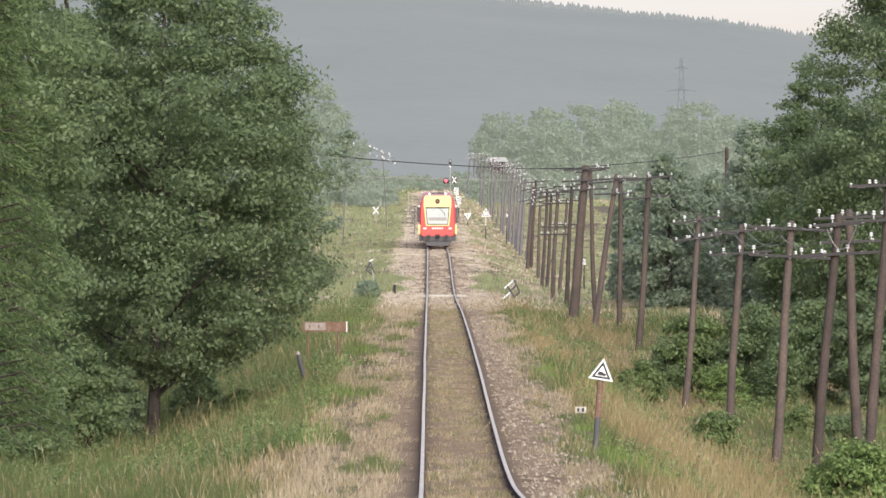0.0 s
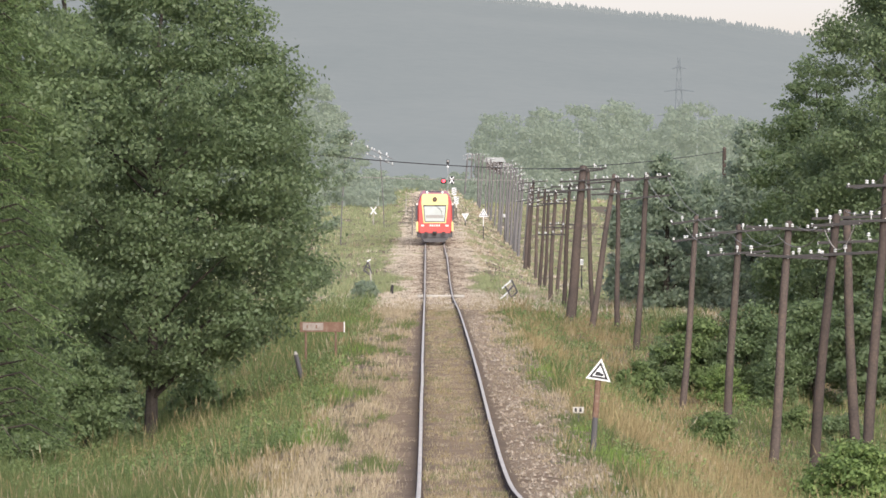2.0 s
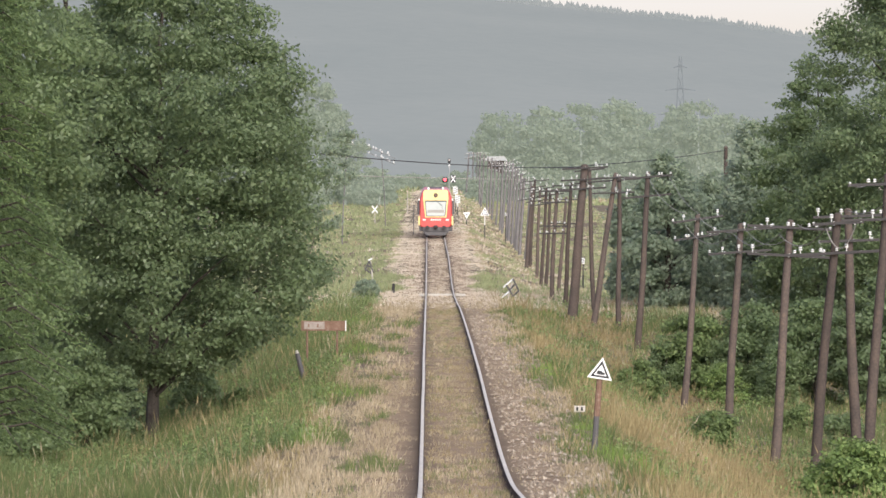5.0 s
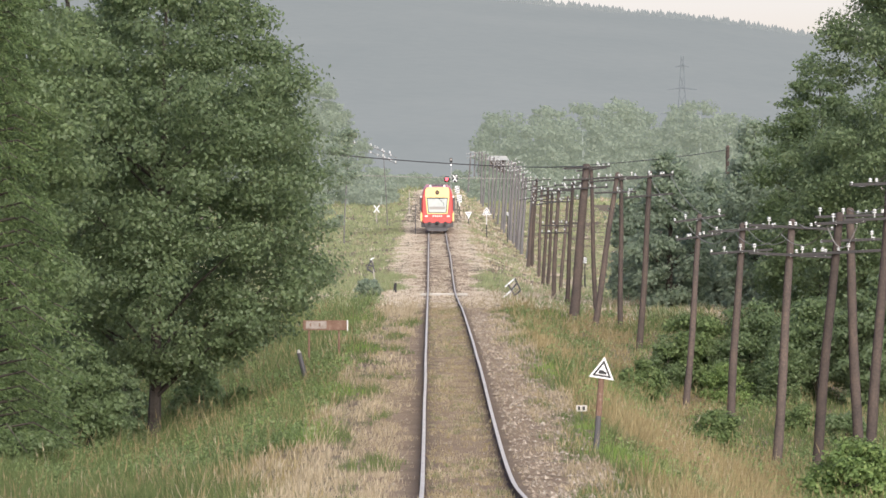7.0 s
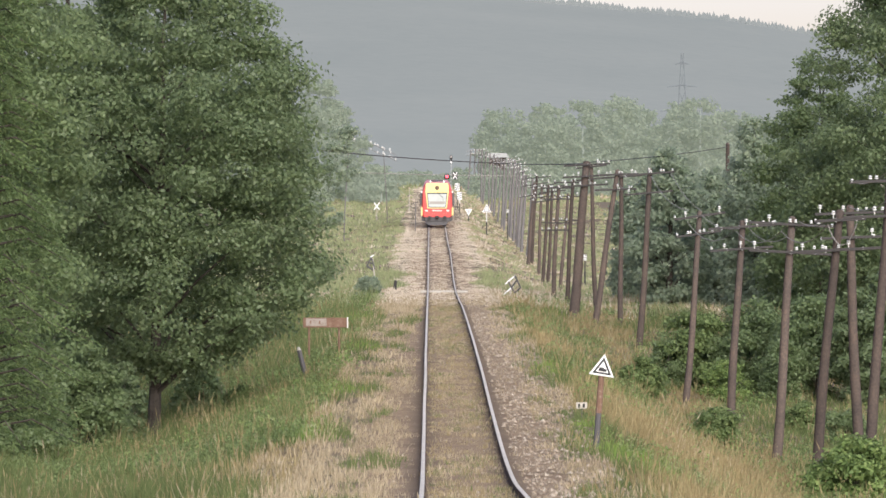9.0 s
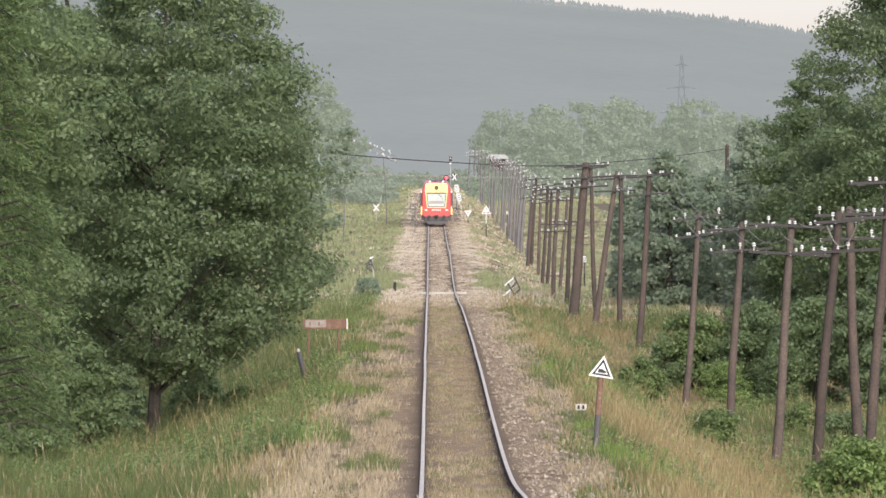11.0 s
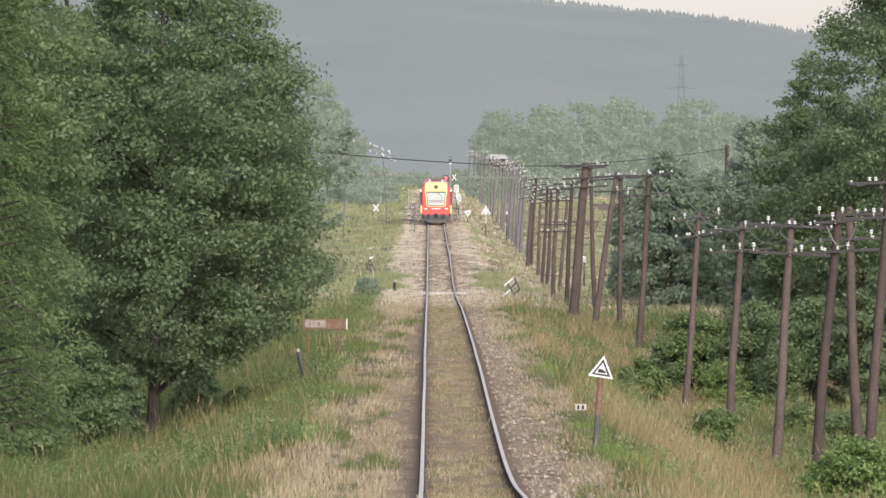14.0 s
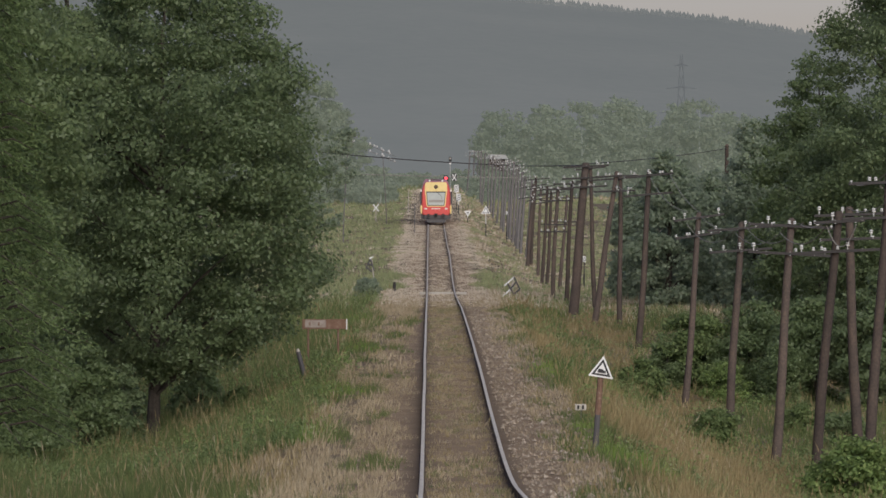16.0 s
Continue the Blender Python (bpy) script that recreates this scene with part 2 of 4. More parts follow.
RED_LAMP = plain("red_signal_light", (1.0, 0.05, 0.08), 0.4, glow=3.0)


# ---- mesh helpers ----
def mesh_object(name, verts, faces, mat, parent=None, smooth=False):
    me = bpy.data.meshes.new(name)
    me.from_pydata(verts, [], faces)
    for m in (mat if isinstance(mat, (list, tuple)) else [mat]):
        me.materials.append(m)
    if smooth:
        me.polygons.foreach_set("use_smooth", [True] * len(me.polygons))
    ob = new(name, me)
    ob.parent = parent
    return ob


def loose_mesh(name, verts, corners, mat, parent=None):
    """verts: array (n, corners, 3), one face for each."""
    n = len(verts)
    me = bpy.data.meshes.new(name)
    me.vertices.add(n * corners)
    me.vertices.foreach_set("co", verts.reshape(-1).astype(np.float32))
    me.loops.add(n * corners)
    me.loops.foreach_set("vertex_index", np.arange(n * corners, dtype=np.int32))
    me.polygons.add(n)
    me.polygons.foreach_set("loop_start", np.arange(0, n * corners, corners, dtype=np.int32))
    me.update(calc_edges=True)
    me.materials.append(mat)
    ob = new(name, me)
    ob.parent = parent
    return ob


def part(name, bm, mat, parent, label="", smooth=False):
    me = bpy.data.meshes.new(name)
    bm.normal_update()
    bm.to_mesh(me)
    bm.free()
    for m in (mat if isinstance(mat, (list, tuple)) else [mat]):
        me.materials.append(m)
    if smooth:
        me.polygons.foreach_set("use_smooth", [True] * len(me.polygons))
    ob = new(name, me)
    ob.parent = parent
    return tagged(ob, label)


def box(bm, x, y, z, w, d, h, bevel=0.0, turn=None):
    """A box with its centre at x, y, z."""
    m = Matrix.Translation((x, y, z)) @ (turn or Matrix()) @ Matrix.Diagonal((w, d, h, 1))
    made = bmesh.ops.create_cube(bm, size=1, matrix=m)["verts"]
    if bevel:
        edges = list({e for v in made for e in v.link_edges})
        bmesh.ops.bevel(bm, geom=edges, offset=bevel, segments=2, affect="EDGES", profile=0.5)
    return bm


def rod(bm, a, b, r0, r1=None, sides=8):
    """A tapered round bar from a to b."""
    a, b = Vector(a), Vector(b)
    d = b - a
    m = Matrix.Translation((a + b) / 2) @ d.to_track_quat("Z", "Y").to_matrix().to_4x4()
    bmesh.ops.create_cone(bm, cap_ends=True, segments=sides, radius1=r0, radius2=r0 if r1 is None else r1, depth=d.length, matrix=m)
    return bm


def tube(bm, points, radii, sides=8):
    """One closed tapered skin along the points."""
    rings = []
    for i, p in enumerate(points):
        d = (Vector(points[min(i + 1, len(points) - 1)]) - Vector(points[max(i - 1, 0)])).normalized()
        e = d.cross(Vector((0, 1, 0)) if abs(d.y) < 0.9 else Vector((1, 0, 0))).normalized()
        f = d.cross(e)
        rings.append([bm.verts.new(Vector(p) + float(radii[i]) * (e * math.cos(a * 2 * math.pi / sides) + f * math.sin(a * 2 * math.pi / sides))) for a in range(sides)])
    for a, b in zip(rings, rings[1:]):
        for i in range(sides):
            j = (i + 1) % sides
            bm.faces.new((a[i], a[j], b[j], b[i]))
    bm.faces.new(list(reversed(rings[0])))
    bm.faces.new(rings[-1])
    return bm


def turned(bm, m):
    bmesh.ops.transform(bm, matrix=m, verts=bm.verts)
    return bm


def empty(name, place, rz=0.0):
    ob = new(name)
    ob.empty_display_size = 0.2
    ob.matrix_basis = pose(*place, 0, 0, rz)
    return ob


# ---- ground ----
def build_ground():
    xs = [-900, -500, -300, -200, -140, -100, -75, -58, -45, -36, -29, -24, -20, -17, -14.5] + [v * 0.5 for v in range(-26, 27)]
    xs += [-v for v in reversed(xs[:15])]
    ys, y = [], -60.0
    while y < 2700:
        ys.append(y)
        y += 1.2 if y < 260 else 3 if y < 480 else 12 if y < 900 else 120
    verts, faces, nx = [], [], len(xs)
    for y in ys:
        for x in xs:
            verts.append((x, y, ground(x, y) if abs(x) > 1.85 else quick(TRACK, y) - 0.14 + 0.02 * noise.noise((x * 2, y, 0))))
    for j in range(len(ys) - 1):
        for i in range(nx - 1):
            a = j * nx + i
            faces.append((a, a + 1, a + 1 + nx, a + nx))
    ob = mesh_object("ground", verts, faces, BED, smooth=True)
    tagged(ob, "grassy embankment soil with a brown ballast track bed", "ground", kind="structure")


build_ground()


# ---- rails ----
def rail(side):
    prof = [(-0.065, -0.16), (-0.065, -0.145), (-0.012, -0.12), (-0.012, -0.045), (-0.036, -0.035), (-0.036, -0.006), (-0.028, 0),
            (0.028, 0), (0.036, -0.006), (0.036, -0.035), (0.012, -0.045), (0.012, -0.12), (0.065, -0.145), (0.065, -0.16)]
    ys = [-40 + 1.5 * i for i in range(500)]
    verts, faces, k = [], [], len(prof)
    for y in ys:
        z = quick(TRACK, y)
        wob = 0.012 * noise.noise((side * 5, y * 0.06, 1))
        for px, pz in prof:
            verts.append((side * 0.7525 + px + wob, y, z + pz))
    for j in range(len(ys) - 1):
        for i in range(k - 1):
            a = j * k + i
            faces.append((a, a + k, a + k + 1, a + 1))
    ob = mesh_object("rail", verts, faces, [RAIL_SIDE, RAIL_HEAD])
    for p in ob.data.polygons:
        if p.index % (k - 1) in (5, 6, 7):
            p.material_index = 1
    tagged(ob, "long rusty steel rail with a worn bright head", "rail", "rails of the single track")


rail(-1)
rail(1)


# ---- plants ----
def crown_leaves(rng, height, low, profile, clumps, leaves, size, flat=1.0, clump_r=(0.5, 1.1), spread_y=1.0):
    """Leaf quads in clumps that fill an uneven crown; profile gives the radius from bottom to top."""
    us, rs = zip(*profile)
    cen, rad = [], []
    while len(cen) < clumps:
        u = rng.random()
        r = np.interp(u, us, rs)
        if rng.random() * max(rs) > r + 0.15 * max(rs):
            continue
        a = rng.random() * 2 * math.pi
        q = r * (0.15 + 0.85 * rng.random() ** 0.42) * (0.88 + 0.2 * noise.noise((math.cos(a) * 1.5, math.sin(a) * 1.5, u * 6 + rng_seed_offset[0])))
        if rng.random() < 0.07:
            q *= 1.1
        cen.append((q * math.cos(a), q * math.sin(a) * spread_y, low + u * (height - low)))
        rad.append((clump_r[0] + rng.random() * (clump_r[1] - clump_r[0])) * (0.6 + 0.4 * r / max(rs)))
    cen, rad = np.array(cen), np.array(rad)
    weight = rad ** 2
    pick = rng.choice(clumps, leaves, p=weight / weight.sum())
    d = rng.normal(size=(leaves, 3))
    d /= np.linalg.norm(d, axis=1)[:, None]
    dist = rad[pick] * (0.45 + 0.55 * rng.random(leaves) ** 0.6) * (1 + 0.25 * rng.normal(size=leaves))
    pos = cen[pick] + d * dist[:, None] * np.array([1.15, 1.15, 0.62])
    nrm = d + 0.7 * rng.normal(size=(leaves, 3)) + np.array([0, 0, 0.5])
    nrm /= np.linalg.norm(nrm, axis=1)[:, None]
    tang = np.cross(nrm, rng.normal(size=(leaves, 3)))
    tang /= np.linalg.norm(tang, axis=1)[:, None]
    bi = np.cross(nrm, tang)
    sz = size * (0.6 + 0.8 * rng.random(leaves))[:, None]
    quad = np.stack([pos - tang * sz * 0.55, pos + bi * sz * 0.33 * flat, pos + tang * sz * 0.55, pos - bi * sz * 0.33 * flat], axis=1)
    return quad, cen


rng_seed_offset = [0.0]


def tree(name, label, category, x, y, height, low, profile, clumps, leaves, size, leaf_mat, seed, trunk=0.16, lean=(0, 0), group="", flat=1.0,
         clump_r=(0.5, 1.1), limbs=14, spread_y=1.0):
    rng = np.random.default_rng(seed)
    rng_seed_offset[0] = seed * 3.7
    root = empty(name, (x, y, ground(x, y) - 0.05))
    quads, cen = crown_leaves(rng, height, low, profile, clumps, leaves, size, flat, clump_r, spread_y)
    lean_v = np.array([lean[0], lean[1], 0.0])
    quads = quads + lean_v * (quads[:, :, 2:3] / height)
    bm = bmesh.new()
    steps = 7
    pts = [Vector((0, 0, -0.2))] + [Vector((lean[0] * i / steps * 0.95 + 0.12 * rng.normal() * i / steps, lean[1] * i / steps * 0.95, i / steps * height * 0.93)) for i in range(1, steps + 1)]
    tube(bm, pts, [trunk * (1.25 if i == 0 else 1.05 - i / steps) for i in range(steps + 1)], 8)
    for c in cen[rng.choice(len(cen), min(limbs, len(cen)), replace=False)]:
        h0 = max(0.5, c[2] - 0.5 * math.hypot(c[0], c[1]) - 0.3)
        u = h0 / height
        a = Vector((lean[0] * u, lean[1] * u, h0))
        b = Vector(c) + Vector((lean[0], lean[1], 0)) * (c[2] / height)
        mid = (a + b) / 2 + Vector((0, 0, 0.15))
        r = trunk * (1 - 0.8 * u) * 0.42
        tube(bm, [a, mid, b], [r, r * 0.7, r * 0.25], 5)
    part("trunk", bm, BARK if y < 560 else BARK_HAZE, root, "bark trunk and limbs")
    loose_mesh("crown", quads, 4, leaf_mat, root)
    return tagged(root, label, category, group)


SWAYING = []


def conifer(name, label, x, y, height, reach, needles, seed, group):
    """Whorls of drooping branches hung with narrow needle tufts."""
    rng = np.random.default_rng(seed)
    root = empty(name, (x, y, ground(x, y) - 0.05))
    bm = tube(bmesh.new(), [Vector((0, 0, -0.2)), Vector((0.05, 0, height * 0.5)), Vector((0, 0, height * 0.98))], [0.14, 0.08, 0.015], 8)
    lines = []
    for i in range(int(height / 0.2)):
        z = 2.3 + i * 0.2
        if z > height - 0.2:
            break
        r = reach * (1 - (z / height) ** 1.6) + 0.12
        for j in range(5):
            a = i * 2.4 + j * 1.257 + rng.normal() * 0.25
            q = r * (0.6 + 0.5 * rng.random())
            p0 = np.array([0, 0, z])
            p1 = np.array([math.cos(a) * q * 0.5, math.sin(a) * q * 0.5, z + 0.10 * q])
            p2 = np.array([math.cos(a) * q, math.sin(a) * q, z - 0.16 * q])
            lines.append((p0, p1, p2))
            tube(bm, [Vector(p0), Vector(p1), Vector(p2)], [0.022, 0.014, 0.004], 4)
    part("trunk", bm, BARK, root, "thin dark trunk and branches")
    pick = rng.integers(0, len(lines), needles)
    u = rng.random(needles) ** 0.6
    p = np.array(lines)[pick]
    pos = p[:, 0] * ((1 - u) ** 2)[:, None] + p[:, 1] * (2 * u * (1 - u))[:, None] + p[:, 2] * (u * u)[:, None] + rng.normal(size=(needles, 3)) * np.array([0.07, 0.07, 0.05])
    way = p[:, 2] - p[:, 0]
    way /= np.linalg.norm(way, axis=1)[:, None]
    way = way + 0.75 * rng.normal(size=(needles, 3)) + np.array([0, 0, -0.25])
    way /= np.linalg.norm(way, axis=1)[:, None]
    cross = np.cross(way, rng.normal(size=(needles, 3)))
    cross /= np.linalg.norm(cross, axis=1)[:, None]
    ln = (0.06 + 0.07 * rng.random(needles))[:, None]
    quad = np.stack([pos, pos + way * ln * 0.5 + cross * 0.011, pos + way * ln, pos + way * ln * 0.5 - cross * 0.011], 1)
    loose_mesh("crown", quad, 4, NEEDLE, root)
    SWAYING.append((root, 0.55, seed))
    return tagged(root, label, "tree", group)


def build_trees():
    g = "trees on the left bank"
    alder = [(0, 1.3), (0.04, 2.6), (0.12, 4.0), (0.18, 4.85), (0.3, 4.75), (0.45, 4.35), (0.56, 3.8), (0.64, 2.7), (0.75, 2.0), (0.85, 1.6), (1, 0.3)]
    tree("alder_tree", "tall dark-green alder leaning over the grassy bank", "tree", -7.6, 121, 15.0, 1.8, alder, 700, 150000, 0.106, LEAF_DARK, 3, 0.15, lean=(0.45, 0), group=g, limbs=40, clump_r=(0.35, 0.8))
    SWAYING.append((bpy.data.objects["alder_tree"], 0.2, 3))
    tree("birch_tree", "tall mid-green birch with dense leaves on the bank", "tree", -11.4, 112, 15.5, 0.6, [(0, 2.4), (0.3, 3.4), (0.6, 3.1), (1, 0.5)], 380, 76000, 0.11, LEAF_MID, 5, 0.18, group=g, clump_r=(0.35, 0.8))
    SWAYING.append((bpy.data.objects["birch_tree"], 0.15, 5))
    tree("alder_tree", "dark-green alder standing behind the others", "tree", -11.0, 136, 17, 1.0, [(0, 2.5), (0.2, 5.0), (0.5, 5.2), (0.8, 3.5), (1, 0.5)], 260, 30000, 0.23, LEAF_DARK, 8, 0.2, group=g)
    conifer("larch_tree", "light-green feathery conifer with drooping branches", -7.5, 74, 11.5, 1.75, 62000, 11, g)
    g = "trees on the right bank"
    tree("oak_tree", "large dark-green oak beside the pole line", "tree", 17.2, 182, 18.5, 1.5,
         [(0, 2.5), (0.25, 4.5), (0.42, 4.5), (0.5, 3.5), (0.56, 3.0), (0.63, 3.5), (0.72, 3.1), (0.8, 2.5), (1, 1.3)], 460, 86000, 0.138, LEAF_DARK, 14, 0.3, group=g, clump_r=(0.4, 0.9))
    tree("oak_tree", "tall dark-green oak standing behind the first one", "tree", 20.6, 204, 20, 1.5, [(0, 2.5), (0.3, 4.0), (0.7, 3.6), (1, 1.0)], 180, 26000, 0.2, LEAF_DARK, 16, 0.3, group=g)
    tree("oak_tree", "dark-green oak at the edge of the meadow", "tree", 16.8, 215, 12.0, 0.4, [(0, 2.8), (0.3, 3.6), (0.6, 3.0), (1, 0.6)], 240, 45000, 0.16, LEAF_MID, 15, 0.25, group=g, clump_r=(0.4, 0.9))
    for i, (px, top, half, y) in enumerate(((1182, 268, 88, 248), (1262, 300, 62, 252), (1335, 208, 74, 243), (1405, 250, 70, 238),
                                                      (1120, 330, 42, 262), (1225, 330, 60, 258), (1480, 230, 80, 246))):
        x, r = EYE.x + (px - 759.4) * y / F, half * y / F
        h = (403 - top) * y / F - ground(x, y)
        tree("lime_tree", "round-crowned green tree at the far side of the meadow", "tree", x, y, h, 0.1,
             [(0, r * 0.75), (0.3, r * 0.92), (0.6, r * 0.85), (0.82, r * 0.55), (1, r * 0.15)], 190, 18500, 0.2, MIDHAZE_LEAF, 20 + i, 0.2, group=g, clump_r=(0.35, 0.75))
    g = "distant trees"
    # The haze on these crowns comes from HAZE_LEAF's colour and glow.
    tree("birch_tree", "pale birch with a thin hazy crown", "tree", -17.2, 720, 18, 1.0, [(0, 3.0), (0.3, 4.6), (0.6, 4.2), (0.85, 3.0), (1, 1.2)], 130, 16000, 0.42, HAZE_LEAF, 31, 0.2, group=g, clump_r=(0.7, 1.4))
    tree("birch_tree", "slender birch with an airy crown behind the alder", "tree", -8.6, 300, 9.9, 3.4, [(0, 1.3), (0.4, 1.9), (0.7, 1.6), (1, 0.6)], 46, 5200, 0.17, MIDHAZE_LEAF, 33, 0.035, lean=(2.7, 0), group=g, clump_r=(0.3, 0.6))
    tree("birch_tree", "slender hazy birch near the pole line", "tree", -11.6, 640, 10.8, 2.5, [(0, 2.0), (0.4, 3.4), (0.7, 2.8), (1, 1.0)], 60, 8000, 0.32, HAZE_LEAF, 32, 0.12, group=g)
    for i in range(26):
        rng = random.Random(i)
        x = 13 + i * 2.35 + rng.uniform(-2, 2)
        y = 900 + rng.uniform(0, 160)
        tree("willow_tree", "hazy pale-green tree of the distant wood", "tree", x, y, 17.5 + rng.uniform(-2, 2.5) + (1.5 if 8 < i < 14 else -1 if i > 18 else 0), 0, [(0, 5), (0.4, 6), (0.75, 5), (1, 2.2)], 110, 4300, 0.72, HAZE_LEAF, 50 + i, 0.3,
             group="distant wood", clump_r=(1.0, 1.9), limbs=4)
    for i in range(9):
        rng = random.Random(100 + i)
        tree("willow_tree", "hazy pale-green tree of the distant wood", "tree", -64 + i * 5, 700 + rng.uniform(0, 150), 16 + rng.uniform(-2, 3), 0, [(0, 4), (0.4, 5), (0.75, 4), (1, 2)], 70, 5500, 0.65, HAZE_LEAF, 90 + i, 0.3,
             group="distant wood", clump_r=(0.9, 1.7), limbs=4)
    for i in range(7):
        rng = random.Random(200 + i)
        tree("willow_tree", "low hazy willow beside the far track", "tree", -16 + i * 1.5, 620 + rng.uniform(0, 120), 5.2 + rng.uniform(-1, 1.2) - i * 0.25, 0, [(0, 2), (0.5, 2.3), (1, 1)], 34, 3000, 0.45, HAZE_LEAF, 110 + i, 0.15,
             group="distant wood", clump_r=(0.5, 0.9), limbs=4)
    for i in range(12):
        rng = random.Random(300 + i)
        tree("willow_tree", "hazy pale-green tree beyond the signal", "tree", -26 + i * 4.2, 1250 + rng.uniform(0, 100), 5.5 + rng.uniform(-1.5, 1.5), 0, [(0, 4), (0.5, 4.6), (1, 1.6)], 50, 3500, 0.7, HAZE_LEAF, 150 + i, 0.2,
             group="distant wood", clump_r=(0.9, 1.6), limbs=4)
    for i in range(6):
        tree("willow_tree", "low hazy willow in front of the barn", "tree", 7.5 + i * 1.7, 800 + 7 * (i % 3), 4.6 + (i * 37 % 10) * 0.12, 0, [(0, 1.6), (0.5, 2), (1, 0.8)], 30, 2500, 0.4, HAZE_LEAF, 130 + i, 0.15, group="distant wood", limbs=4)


def build_bushes():
    def bush(label, x, y, h, r, leaves, size, seed, mat=BUSH):
        tree("bush", label, "bush", x, y, h, 0.05, [(0, r * 0.85), (0.35, r), (0.75, r * 0.75), (1, r * 0.3)], 60, leaves, size, mat, seed, 0.04,
             group="bushes", clump_r=(0.2 * r, 0.36 * r), limbs=8)
    for label, px, py, w, hpx, leaves, size, seed, mat in (
            ("low dark-green bush at the foot of the poles", 1262, 806, 62, 72, 9000, 0.09, 201, BUSH),
            ("bright-green bush in the bottom of the ditch", 1525, 905, 95, 115, 12000, 0.1, 202, ELDER),
            ("broad green thicket behind the poles", 1232, 705, 75, 140, 17000, 0.12, 203, BUSH),
            ("broad green thicket behind the poles", 1330, 712, 90, 165, 18000, 0.12, 204, LEAF_MID),
            ("green thicket at the edge of the meadow", 1135, 705, 45, 62, 9000, 0.1, 205, BUSH),
            ("tangled thicket under the oak", 1450, 720, 95, 190, 18000, 0.13, 206, LEAF_MID),
            ("light-green undergrowth on the shady bank", 40, 835, 95, 210, 18000, 0.09, 212, LEAF_MID),
            ("light-green undergrowth on the shady bank", 150, 815, 75, 190, 15000, 0.09, 213, LEAF_MID),
            ("small sapling thicket beside the alder trunk", 222, 800, 34, 150, 8000, 0.085, 214, LEAF_DARK),
            ("small sapling thicket behind the alder trunk", 350, 748, 48, 90, 8000, 0.085, 215, LEAF_MID),
            ("small grey-green bush near the crossing", 650, 530, 24, 36, 5000, 0.12, 207, MIDHAZE_LEAF),
            ("small light-green shrub at the edge of the thicket", 1178, 700, 40, 100, 6000, 0.085, 221, LEAF_MID),
            ("small light-green shrub at the edge of the thicket", 1285, 728, 46, 80, 6000, 0.08, 222, ELDER),
            ("small light-green shrub at the edge of the thicket", 1388, 722, 55, 110, 7000, 0.085, 223, LEAF_MID),
            ("low green shrub in the grass under the poles", 1425, 775, 42, 60, 5000, 0.08, 224, BUSH),
            ("low green shrub in the grass under the poles", 1500, 800, 46, 70, 5000, 0.08, 225, LEAF_MID),
            ("low dark shrub on the shady bank", 430, 735, 36, 46, 5000, 0.075, 226, BUSH),
            ("tangled thicket under the oak", 1545, 730, 80, 230, 18000, 0.14, 211, LEAF_DARK)):
        p = onto(px, py)
        k = p.y / F
        bush(label, p.x, p.y + w * k, hpx * k, w * k, leaves, size, seed, mat)
    bush("dark undergrowth beneath the alder", -10.4, 126, 2.2, 2.0, 12000, 0.14, 208, LEAF_DARK)
    bush("dark undergrowth beneath the birch", -11.8, 108, 2.4, 2.0, 12000, 0.14, 209, LEAF_DARK)


LUSH = ((3.4, 93, 1.2, 7), (2.5, 133, 0.7, 8), (2.7, 103, 0.5, 3), (2.7, 285, 1.4, 18), (-3.1, 282, 1.4, 20), (-2.6, 150, 0.8, 4), (-2.9, 119, 0.9, 3.5), (-3.2, 98, 0.9, 3),
        (5.0, 140, 1.4, 8), (4.9, 213, 0.7, 8), (-3.6, 190, 1.0, 9), (-4.0, 240, 1.2, 10))  # lush spots: x, y, half width, half length


